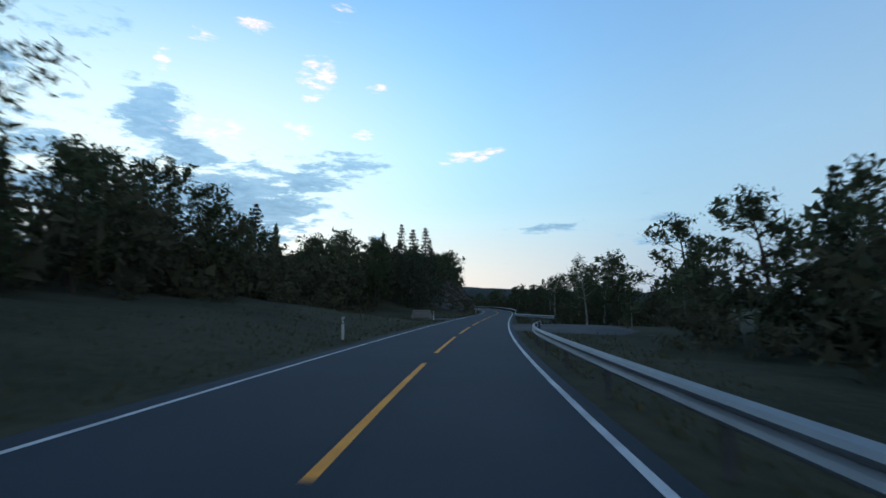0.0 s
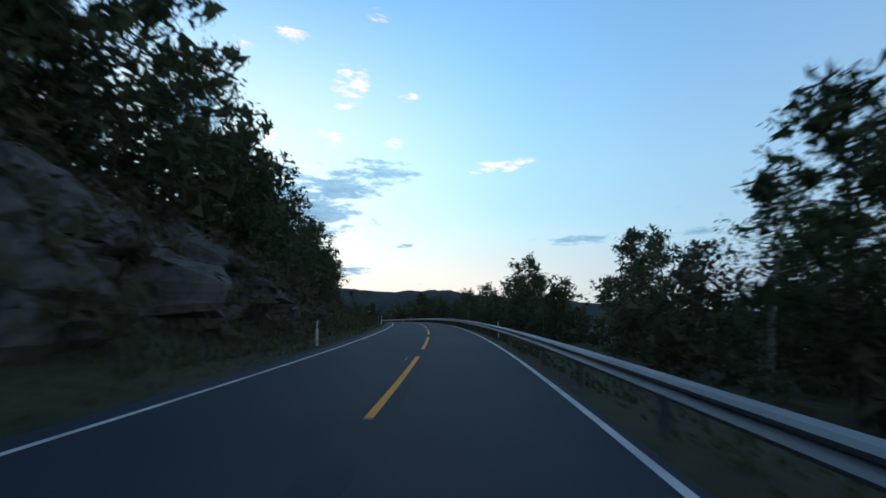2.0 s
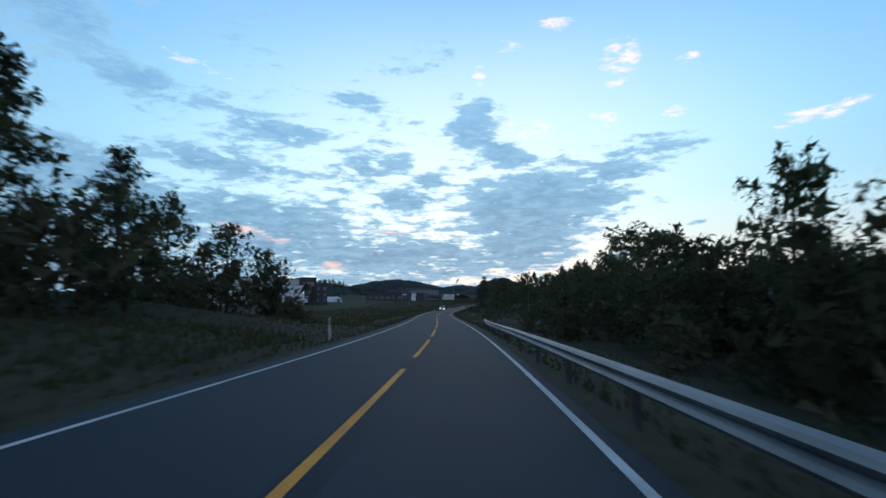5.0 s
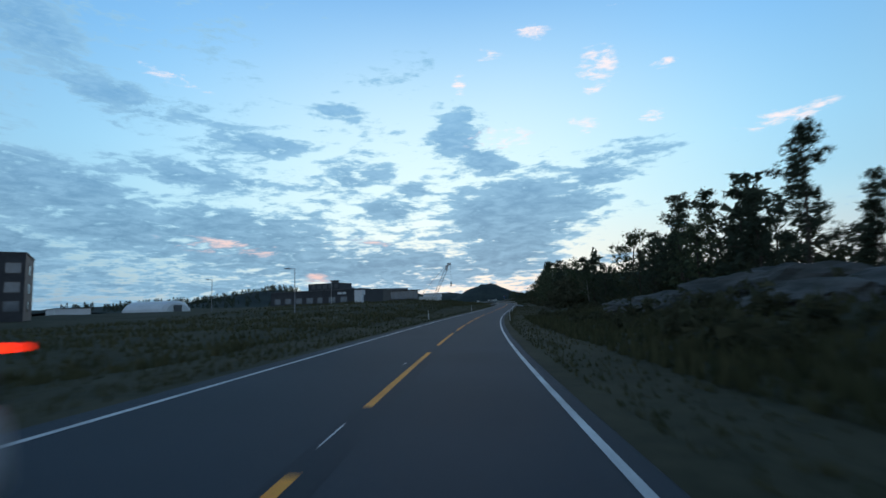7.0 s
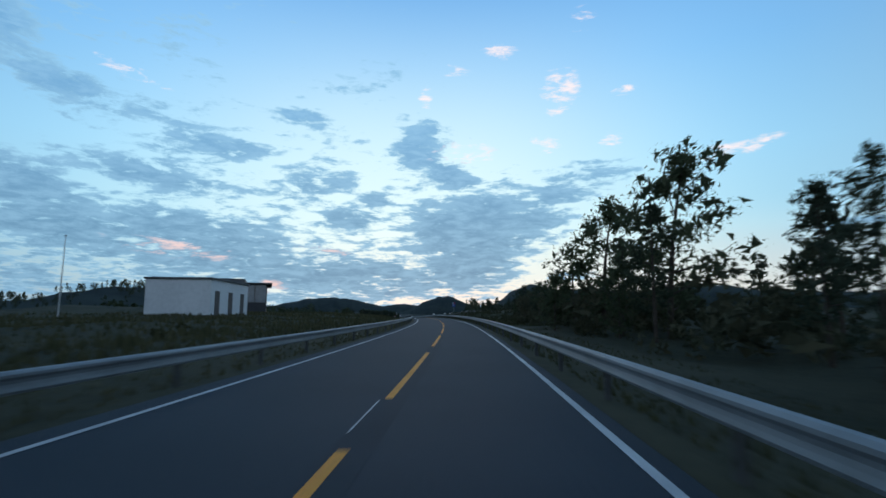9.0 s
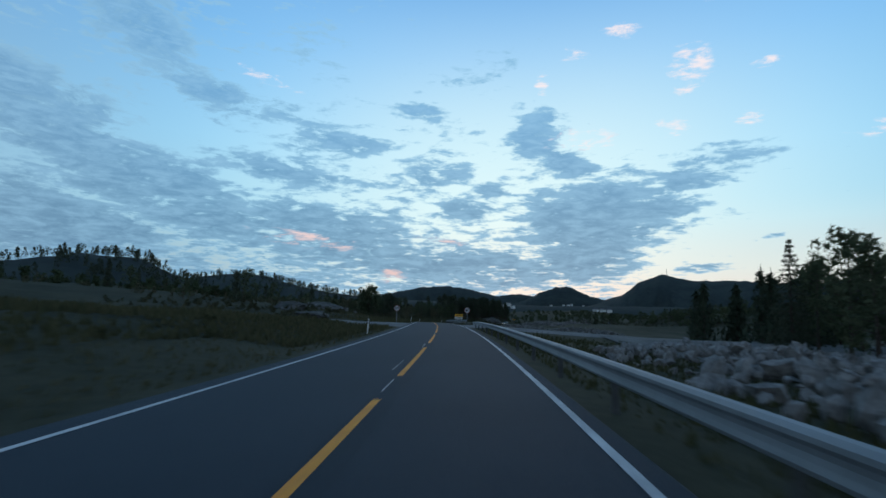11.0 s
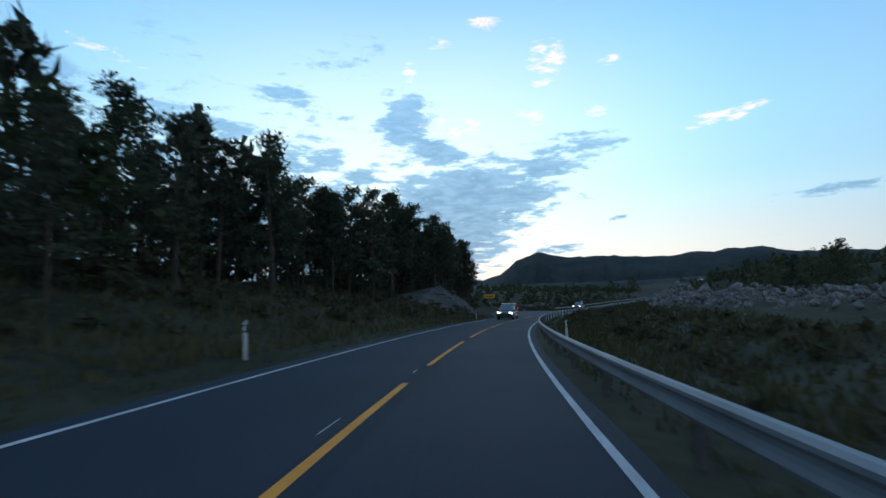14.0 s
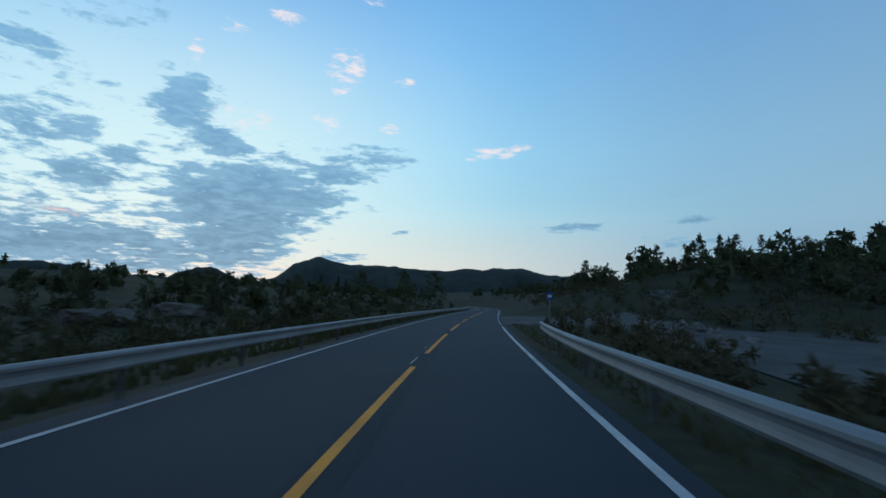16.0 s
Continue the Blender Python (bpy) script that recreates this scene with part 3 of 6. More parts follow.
def guardrail(s0, s1, d, label, flare0=0.0, flare1=0.0, step=2.0, ramp=0.0, shape=W_SHAPE):
    """A W-beam rail on posts along the road; flare: how far its ends turn away."""
    side = -1 if d > 0 else 1       # the waves face the road
    rail = new("guardrail")
    o = Vector([float(v) for v in at(s0, d)])
    rail.location = o

    def off(s):
        a = max(0, 1 - (s - s0) / 14) ** 2 * flare0
        b = max(0, 1 - (s1 - s) / 14) ** 2 * flare1
        return d - side * (a + b)

    def drop(s):
        return ramp * (max(0, 1 - (s - s0) / 8) + max(0, 1 - (s1 - s) / 8)) if ramp else 0.0

    vs, fs = sweep(s0, s1, lambda s: [(off(s) + side * w, RAIL_TOP - .27 + u * .87 - drop(s) + side_fall(s, off(s))) for w, u in shape], step)
    me = mesh_of("beam", [Vector([float(c) for c in v]) - o for v in vs], fs, STEEL, False)
    tie("beam", me, rail)
    for s in np.arange(s0 + .6, s1, 4.0):
        p = Vector([float(v) for v in at(s, off(s) - side * .07, side_fall(s, off(s)) - drop(s))])
        ob = tie("post", POST_MESH, rail)
        ob.matrix_basis = Matrix.Translation(p - o) @ pose(0, 0, 0, 0, 0, heading_at(s))
    return tagged(rail, label, "guardrail", "guardrails along the road")


def side_fall(s, d):
    return 0.0 if abs(d) < 6 else min(0.0, side_height(s, d))


RAIL_R, RAIL_L = 2.02, -5.25
guardrail(-40, 31, RAIL_R, "galvanised steel guardrail ending before a gravel driveway", 0, 1.2)
guardrail(43, 452, RAIL_R, "long galvanised steel guardrail round the wooded bend", 3.0, .6)
guardrail(712, 991, RAIL_R, "long galvanised steel guardrail above the stone yard", 2.0, .05, ramp=.12, shape=PIPE_SHAPE)
guardrail(1012, 1319, RAIL_R, "long galvanised steel guardrail round the open bend", .8, .5, shape=PIPE_SHAPE)
guardrail(745, 920, RAIL_L, "galvanised steel guardrail beside the open field", .5, .4, shape=PIPE_SHAPE)
guardrail(1281, 1420, -5.05, "galvanised steel guardrail starting after the junction", .1, .5, shape=PIPE_SHAPE)

# ---- marker posts ----
PLASTIC = material("white_plastic", (0.54, 0.54, 0.53), 0.5, (0.40, 0.40, 0.39), 7.0, 1.0, 0.05)
BLACK = material("black_plastic", (0.02, 0.02, 0.022), 0.6, (0.012, 0.012, 0.014), 9.0, 1.0, 0.05)
REFLECT = material("reflector", (0.75, 0.75, 0.72), 0.25, (0.6, 0.6, 0.58), 20.0, 2.0, 0.0, spec=0.8)
ORANGE = material("orange_plate", (0.85, 0.26, 0.03), 0.5, (0.7, 0.2, 0.02), 6.0, 1.0, 0.0)


def marker_post(place, turn):
    """A slim roadside delineator: white body, black band, reflector, slanted top."""
    thing = new("marker_post")
    body = bmesh.new()
    box(body, -.047, -.03, -.1, .047, .03, .98, bevel=.012)
    for v in body.verts:
        if v.co.z > .9 and v.co.x < 0:
            v.co.z -= .06
    part("body", body, PLASTIC, thing)
    part("band", boxes((-.05, -.033, .66, .05, .033, .86), bevel=.01), BLACK, thing, "black band")
    part("reflector", boxes((-.025, -.038, .70, .025, -.033, .83)), REFLECT, thing)
    thing.matrix_basis = Matrix.Translation(place) @ pose(0, 0, 0, 0, 0, turn)
    return tagged(thing, "slim white plastic marker post with a black band", "marker post", "marker posts along the road")


post_rng = random.Random(3)
first_post = None
for s, d in [(22, -5.8), (52, -6.0), (105, -5.6), (141, -5.4), (186, -5.4), (220, -5.5), (265, -5.5), (310, -5.5), (351, -5.6), (395, -5.5), (432, -5.5), (591, -6.2), (639.5, -6.0), (686, -5.6), (930, -5.5), (975, -5.6), (1039, -5.4), (1087, -5.4), (1142, -6.0), (1180.2, -5.8), (1225, -5.8),
             (585.6, 2.6), (636.7, 2.3), (686, 2.15), (1048, 2.9), (1092, 2.8), (1144, 3.0), (1190, 2.9), (1234, 2.8), (150, 2.7), (196, 2.7), (290, 2.7), (368, 2.7)]:
    p = ground_at(s, d)
    m = Matrix.Translation(p) @ pose(0, 0, 0, post_rng.uniform(-3, 3), post_rng.uniform(-3, 3), heading_at(s))
    if first_post is None:
        first_post = marker_post(p, heading_at(s))
    else:
        copy_thing(first_post, m)

# ---- rock ----
def rock_face(name, s0, s1, d, high, label, depth=3.0, seed=0, mat=None, rough=1.0):
    """A blasted rock wall along the road: blocky, leaning back, uneven on top. high: metres at even steps along it."""
    n, rows = int((s1 - s0) / .5), 20
    vs, fs = [], []
    hs = np.interp(np.linspace(0, 1, n + 1), np.linspace(0, 1, len(high)), high)
    for i in range(n + 1):
        s = s0 + (s1 - s0) * i / n
        for j in range(rows + 1):
            v = j / rows
            h = hs[i] * (1 + .18 * noise.noise(Vector((s * .4, 9, seed))))
            q = Vector((s * .22, v * hs[i] * .3, seed))
            block = noise.cell(Vector((s * .45 + v * .6, v * hs[i] * .42, seed))) * .9 + noise.cell(Vector((s * 1.1, v * hs[i] * .9, seed + 7))) * .45 + noise.cell(Vector((s * 2.3 + v, v * hs[i] * 1.9, seed + 3))) * .22
            push = rough * (block + noise.noise(q) * 1.5 + noise.noise(q * 5) * .5 + noise.noise(q * 14) * .22)
            back_ = depth * v ** 1.7
            e = d - (abs(d) / d) * -1 * (back_ + push * (.35 + .65 * math.sin(math.pi * min(1, v + .15))))
            base = side_height(s, d) - .4
            x, y, z = at(s, e, base + (h + .4) * v)
            vs.append((x, y, z))
    for i in range(n):
        for j in range(rows):
            a = i * (rows + 1) + j
            fs.append((a, a + 1, a + rows + 2, a + rows + 1))
    for i in range(n):
        a = i * (rows + 1) + rows
        b = len(vs)
        p, q = Vector([float(c) for c in vs[a]]), Vector([float(c) for c in vs[a + rows + 1]])
        sp, sq = s0 + (s1 - s0) * i / n, s0 + (s1 - s0) * (i + 1) / n
        dd = d + (abs(d) / d) * (depth + 6)
        vs += [tuple(ground_at(sp, dd)), tuple(ground_at(sq, dd))]
        fs.append((a, b, b + 1, a + rows + 1))
    return tagged(new(name, mesh_of(name, vs, fs, mat or ROCK)), label, "rock", kind="structure")


tall_cut = rock_face("rock_cut", 96, 206, -8.6, [1.0, 4.0, 6.6, 7.6, 8.0, 7.6, 7.2, 6.8, 6.4, 5.8, 5.2, 4.4, 3.0, 1.2], "tall blasted grey rock cutting beside the road", 4.0, 1, None, 1.2)
low_cut = rock_face("rock_cut", 1217, 1238, -8.6, [.2, 1.0, 2.0, 3.0, 3.4, 2.6, .4], "low pale slab of rock outcrop under the pines", 3.0, 2, None, .6)


def boulder_mesh(seed, detail=2):
    bm = bmesh.new()
    bmesh.ops.create_icosphere(bm, subdivisions=detail, radius=1.0)
    rng = random.Random(seed)
    cuts = [(Vector((rng.gauss(0, 1), rng.gauss(0, 1), rng.gauss(0, 1))).normalized(), rng.uniform(.5, .85)) for k in range(9)]
    for v in bm.verts:
        for nrm, lim in cuts:
            over = v.co.dot(nrm) - lim
            if over > 0:
                v.co -= nrm * over
        v.co += v.co * (noise.noise(v.co * 2 + Vector((seed, 0, 0))) * .14 + noise.noise(v.co * 6 + Vector((seed, 3, 0))) * .11 + noise.noise(v.co * 13) * .05)
    me = bpy.data.meshes.new("boulder")
    bm.to_mesh(me)
    bm.free()
    return me


def flat_rock(s, d, size, tall, seed, label="smooth grey ice-worn rock in the grass"):
    me = boulder_mesh(seed, 4)
    me.materials.append(ROCK)
    ob = new("bedrock", me)
    ob.matrix_basis = Matrix.Translation(ground_at(s, d)) @ pose(0, 0, 0, 0, 0, heading_at(s) + seed * 37 % 50) @ Matrix.Diagonal((size * .7, size, tall, 1))
    return tagged(ob, label, "rock", "rocks in the grass")


for k, (s, d, size, tall) in enumerate([(300, -8.3, 1.9, 1.5), (306, -8.1, 1.3, 1.0), (298, -10.8, 1.7, 1.0), (312, -8.8, 1.3, .8), (319, -9.2, 1.3, .7), (292, -9.6, 1.8, 1.0),
                                        (596, 11.5, 3.2, .9), (603, 10.5, 2.8, 1.0), (610, 12, 3.6, 1.2), (618, 12, 3.4, 1.1), (627, 12.5, 3.6, 1.1), (601, 15, 4.2, 1.7), (613, 16, 4.4, 1.8), (607, 14, 3.4, 1.5), (621, 15, 3.6, 1.5), (636, 13, 3, .9), (590, 9.5, 2.2, .6), (622, 9.5, 2, .6),
                                        (896, 16, 3.5, .5), (910, 15, 3, .5),
                                        (1020, -20, 4, 1.0), (1027, -25, 5, 1.5), (1046, -22, 5, 1.4), (1058, -26, 6, 1.6), (1086, -36, 5, 1.2), (1070, -34, 5, 1.0),
                                        (1366, 22, 3, 1.0), (1376, 34, 4, 1.4), (1338, -30, 5, 1.6), (1346, -28, 4, 1.4)]):
    flat_rock(s, d, size, tall, 100 + k)


def rubble(name, spots_of, label, seed):
    """Heaps of broken stone. spots_of: s, d, radius, height, stones, stone size."""
    rng = np.random.default_rng(seed)
    lumps = []
    for k in range(6):
        bm = bmesh.new()
        bmesh.ops.create_icosphere(bm, subdivisions=1, radius=.9)
        for v in bm.verts:
            v.co *= 1 + .9 * noise.noise(v.co * 1.9 + Vector((k * 5, seed, 0)))
        lumps.append((np.array([v.co[:] for v in bm.verts]), [[v.index for v in f.verts] for f in bm.faces]))
        bm.free()
    vs, fs, total = [], [], 0
    for s0, d0, r, high, count, size in spots_of:
        for k in range(int(count * 1.5)):
            a, u = rng.random() * 6.28, math.sqrt(rng.random())
            s, d = s0 + math.cos(a) * r * u * 1.6, d0 + math.sin(a) * r * u
            p = ground_at(s, d)
            up = high * max(0, 1 - u * u) * (.75 + .25 * rng.random())
            q, f = lumps[int(rng.integers(6))]
            z = size * (.22 + 1.1 * rng.random() ** 3)
            m = np.array(Euler(rng.random(3) * 6.28).to_matrix())
            pts = (q * np.array([1, .8, .6]) * z) @ m.T + np.array([p.x, p.y, p.z + up])
            vs.extend(pts.tolist())
            fs.extend([[i + total for i in t] for t in f])
            total += len(pts)
    return tagged(new(name, mesh_of(name, vs, fs, RUBBLE)), label, "rubble", kind="stuff")


rubble("stone_rubble", [(903, 11, 3.5, .4, 60, .32), (912, 13, 4, .5, 80, .36), (922, 15, 5, .6, 90, .4), (940, 14, 8, 1.2, 260, .5), (955, 16, 9, 1.6, 330, .55), (970, 17, 9, 1.2, 260, .5), (962, 26, 9, 1.6, 220, .6), (980, 24, 8, 1.0, 160, .5)],
       "pale blasted stone heaped in the yard", 5)
rubble("stone_rubble", [(1085, 22, 9, 1.5, 320, .42), (1098, 26, 10, 1.9, 360, .45), (1110, 22, 9, 1.4, 320, .42), (1125, 26, 10, 1.4, 300, .45), (1070, 30, 9, 1.6, 240, .5), (1140, 22, 8, 1.4, 240, .5), (1100, 40, 14, 2.4, 320, .6), (1092, 28, 26, .3, 420, .28), (1128, 32, 22, .3, 360, .28), (1062, 26, 16, .2, 200, .25)],
       "grey heaps of crushed stone below the road", 6)
rubble("stone_rubble", [(1165, 27, 9, 1.6, 300, .4), (1182, 29, 9, 2.0, 300, .42), (1206, 26, 8, 1.2, 240, .36), (1240, 21, 8, 1.1, 320, .34), (1252, 22, 9, 1.4, 360, .36), (1264, 21, 8, 1.4, 340, .36), (1289, 18.5, 4.6, 5.2, 420, .55), (1289, 18, 2.8, 5.0, 40, .8), (1268, 17, 4, 1.8, 90, .6), (1224, 26, 9, 1.3, 220, .4), (1250, 25, 7, 1.7, 24, 1.0), (1262, 24, 6, 1.8, 24, 1.1), (1240, 27, 7, 1.6, 20, .9), (1276, 22, 6, 1.8, 16, 1.0)],
       "big pale blasted boulders heaped behind the guardrail", 7)
rubble("stone_rubble", [(1332, 12, 4, .5, 50, .45), (1322, 24, 5, .4, 40, .4), (1108, -14, 5, .4, 90, .3), (1118, -15, 5, .4, 90, .3), (1050, -24, 8, 1, 100, .5)],
       "scattered broken stones on the ground", 8)


# ---- plants ----
def leaf_cloud(rng, centres, radii, per, size, flat=0.8, droop=0.0, heart=0.55):
    """Many small leaf faces, scattered in clumps round the given centres; heart: the close-grown middle of a clump, by its radius."""
    c, r = np.asarray(centres, float), np.asarray(radii, float)
    count = np.maximum(4, (per * (r / r.mean()) ** 2)).astype(int)
    own = np.repeat(np.arange(len(c)), count)
    n = len(own)
    q = rng.normal(size=(n, 3))
    q /= np.linalg.norm(q, axis=1)[:, None]
    q *= ((.42 + .68 * rng.random((n, 1)) ** .8) * r[own][:, None])
    q[:, 2] *= flat
    p = q + c[own]
    a = rng.normal(size=(n, 3)) * size * (0.6 + 0.8 * rng.random((n, 1)))
    b = rng.normal(size=(n, 3)) * size * (0.6 + 0.8 * rng.random((n, 1)))
    a[:, 2] -= droop * size
    leaves = np.stack([p - a * .5, p + b * .5, p + a * .7], 1)
    if heart:
        # the shaded middle of each clump: fewer, broader sprays
        m, k = len(c), 10
        mid = c[:, None, :] + rng.normal(size=(m, k, 3)) * (r * .34)[:, None, None] * np.array((1, 1, flat))
        spray = rng.normal(size=(m, k, 3, 3)) * (r * heart * .5)[:, None, None, None]
        leaves = np.concatenate([leaves, (mid[:, :, None, :] + spray).reshape(-1, 3, 3)])
    return leaves.reshape(-1, 3), None


def join_tubes(tubes):
    vs, fs = [], []
    for v, f in tubes:
        k = len(vs)
        vs.extend(v)
        fs.extend([tuple(i + k for i in q) for q in f])
    return vs, fs


def broadleaf(seed, slim=1.0, per=100, bare=0.13, size=.14):
    """Meshes of a broad-leaved tree 10 m high: trunk with limbs, and crown."""
    rng = np.random.default_rng(seed)
    bend = rng.normal(size=2) * 0.35
    stem = [Vector((bend[0] * u * u, bend[1] * u * u, 9.2 * u)) for u in (0, .12, .3, .5, .7, .85, 1)]
    tubes = [tube(stem, [.19, .16, .13, .10, .07, .045, .02], 7)]
    centres, radii = [], []
    for k in range(20):
        u = bare + (0.97 - bare) * (k + rng.random() * .6) / 20
        base = Vector((bend[0] * u * u, bend[1] * u * u, 9.2 * u))
        a = k * 2.4 + rng.random()
        reach = slim * (2.35 * math.sin(math.pi * min(1, (u - bare + .14) / (1.14 - bare)) ** 0.8) + .35) * (0.75 + .5 * rng.random())
        tip = base + Vector((math.cos(a) * reach, math.sin(a) * reach, reach * (0.35 + .35 * rng.random())))
        midp = base.lerp(tip, .5) + Vector((0, 0, -.12 * reach))
        if per > 50 or k % 3 == 0:
            tubes.append(tube([base, midp, tip], [.055 * (1.1 - u) + .02, .03, .012], 3))
        for w in (.38, .6, .8, 1.0):
            centres.append(tuple(base.lerp(tip, w) + Vector(rng.normal(size=3) * .34)))
            radii.append((.46 + .40 * rng.random()) * (0.75 + .3 * slim))
    for k in range(4):
        centres.append((bend[0] + rng.normal() * .3, bend[1] + rng.normal() * .3, 8.6 + rng.random() * 1.1))
        radii.append(.5)
    return (mesh_of("trunk", *join_tubes(tubes), BIRCH_BARK if slim < .8 else BARK),
            mesh_of("crown", *leaf_cloud(rng, centres, radii, per * .36, size, .9, .3, .52 if slim > .8 else .28), LEAF))


def pine(seed, bare=0.42, per=52, size=.135, tufts=(.55, .8, 1.0)):
    """Meshes of a Scots pine 10 m high: long bare trunk, layered tufts above."""
    rng = np.random.default_rng(seed)
    lean_x, lean_y = rng.normal(size=2) * .25
    stem = [Vector((lean_x * u, lean_y * u * u, 9.7 * u)) for u in (0, .1, .3, .55, .8, 1)]
    tubes = [tube(stem, [.17, .14, .12, .09, .05, .015], 7)]
    centres, radii = [], []
    layers = 11
    for k in range(layers):
        u = bare + (0.98 - bare) * k / (layers - 1)
        for j in range(4):
            a = rng.random() * 6.28
            reach = (2.15 * (1 - u) ** .6 + .25) * (0.55 + .7 * rng.random())
            base = Vector((lean_x * u, lean_y * u * u, 9.7 * u + rng.normal() * .12))
            tip = base + Vector((math.cos(a) * reach, math.sin(a) * reach, reach * (.12 + .25 * rng.random())))
            if per > 42 or j == 0:
                tubes.append(tube([base, base.lerp(tip, .5) + Vector((0, 0, -.06)), tip], [.035, .025, .01], 3))
            for w in tufts:
                centres.append(tuple(base.lerp(tip, w) + Vector(rng.normal(size=3) * .12)))
                radii.append(.36 + .32 * rng.random())
    for k in range(4):
        a = rng.random() * 6.28
        u = bare * (.5 + .45 * rng.random())
        base = Vector((lean_x * u, lean_y * u * u, 9.7 * u))
        tubes.append(tube([base, base + Vector((math.cos(a) * .8, math.sin(a) * .8, -.1))], [.025, .008], 4))
    return (mesh_of("trunk", *join_tubes(tubes), BARK),
            mesh_of("crown", *leaf_cloud(rng, centres, radii, per * .40, size, .65, 0, .46), NEEDLE))


def spruce(seed, per=8, size=.16):
    """Meshes of a spruce 10 m high: a pointed cone of drooping whorls."""
    rng = np.random.default_rng(seed)
    tubes = [tube([(0, 0, 0), (0, 0, 5), (0, 0, 9.9)], [.17, .1, .012], 7)]
    centres, radii = [], []
    for k in range(24):
        u = .06 + .92 * k / 23
        n = 7 if u < .7 else 5
        for j in range(n):
            a = j * 6.28 / n + k * 1.1 + rng.normal() * .2
            reach = (2.0 * (1 - u) ** .85 + .08) * (0.75 + .45 * rng.random())
            base = Vector((0, 0, 9.8 * u))
            tip = base + Vector((math.cos(a) * reach, math.sin(a) * reach, -.22 * reach + .1))
            if k % 2 == 0:
                tubes.append(tube([base, tip], [.025, .008], 3))
            for w in (.4, .7, 1.0):
                centres.append(tuple(base.lerp(tip, w)))
                radii.append(.12 + .22 * (1 - u))
    return mesh_of("trunk", *join_tubes(tubes), BARK), mesh_of("crown", *leaf_cloud(rng, centres, radii, per, size, .55, .8, 0), NEEDLE)


KINDS = {
    "b": ([broadleaf(s, 1.0, 96, .13, .098) for s in (1, 2, 3, 4)], "dense dark green broad-leaved tree", "tree"),
    "n": ([broadleaf(s, .62, 52, .34, .11) for s in (11, 12, 13)], "slender birch with thin crown", "tree"),
    "p": ([pine(21, .30, 46, .125), pine(22, .38, 46, .125), pine(23, .14, 46, .125), pine(24, .24, 46, .125)], "dark tufted Scots pine", "pine tree"),
    "s": ([spruce(31), spruce(32)], "pointed dark drooping spruce", "spruce tree")}
# few-leaved templates for the depth of the woods, joined into one mesh a stretch
def template(pair):
    trunk, crown = pair
    get = lambda me: (np.array([q.co[:] for q in me.vertices]), [list(p.vertices) for p in me.polygons])
    leaves = get(crown)[0].reshape(-1, 3, 3)[::4]
    mid = leaves.mean(1, keepdims=True)
    leaves = (mid + (leaves - mid) * 1.7).reshape(-1, 3)
    return get(trunk), (leaves, [[3 * i, 3 * i + 1, 3 * i + 2] for i in range(len(leaves) // 3)])


DEEP = {"b": [template(broadleaf(s, 1.1, 13, .1, .42)) for s in (5, 6)], "n": [template(broadleaf(15, .62, 8, .3, .35))],
        "p": [template(pine(25, .2, 9, .36)), template(pine(26, .3, 9, .36))], "s": [template(spruce(33, 3, .3))]}
MIDDLE = {"b": [broadleaf(s, 1.05, 28, .1, .18) for s in (7, 8, 9)], "n": [broadleaf(16, .7, 41, .2, .19)], "p": [pine(27, .18, 30, .17, (.6, 1.0)), pine(28, .3, 30, .17, (.6, 1.0)), pine(29, .24, 30, .17, (.6, 1.0))], "s": [spruce(34)]}
TREE_NAMES = {"b": "broadleaf_tree", "n": "birch_tree", "p": "pine_tree", "s": "spruce_tree"}
WHERE = {"bank": "on the grassy bank", "cut": "above the roadside rock cut", "rail": "behind the steel guardrail",
         "rock": "on the low rock outcrop", "slope": "on the wooded slope", "yard": "beside the stone yard", "hill": "on the hillside"}
PLANTED = []


def plant(kind, s, d, top, rng, where="bank", wide=1.0, deep=False):
    """A tree on the ground at s, d whose tip is top metres over the road."""
    foot = ground_at(s, d)
    base = float(at(s, d)[2])
    high = max(2.0, base + top - foot.z)
    meshes, label, category = KINDS[kind]
    meshes = MIDDLE[kind] if deep else meshes
    trunk, crown = meshes[int(rng.integers(len(meshes)))]
    tree = new(TREE_NAMES[kind])
    tree.empty_display_size = 0.1
    k = high / 10.0
    w = k * wide * (0.9 + 0.25 * rng.random())
    tree.matrix_basis = Matrix.LocRotScale(foot - Vector((0, 0, .12)), Euler((0, 0, rng.random() * 6.28)), (w, w, k))
    tie("trunk", trunk, tree)
    tie("crown", crown, tree)
    size = "tall " if high > 11 else ("small " if high < 6 else "")
    tagged(tree, size + label + " " + WHERE[where], category, "trees " + WHERE[where])
    PLANTED.append((s, d))
    return tree


def row_of(list_of, where, wide=1.0):
    rng = np.random.default_rng(len(PLANTED) + 5)
    for s, d, top, kind in list_of:
        plant(kind, s, d, top, rng, where, wide)


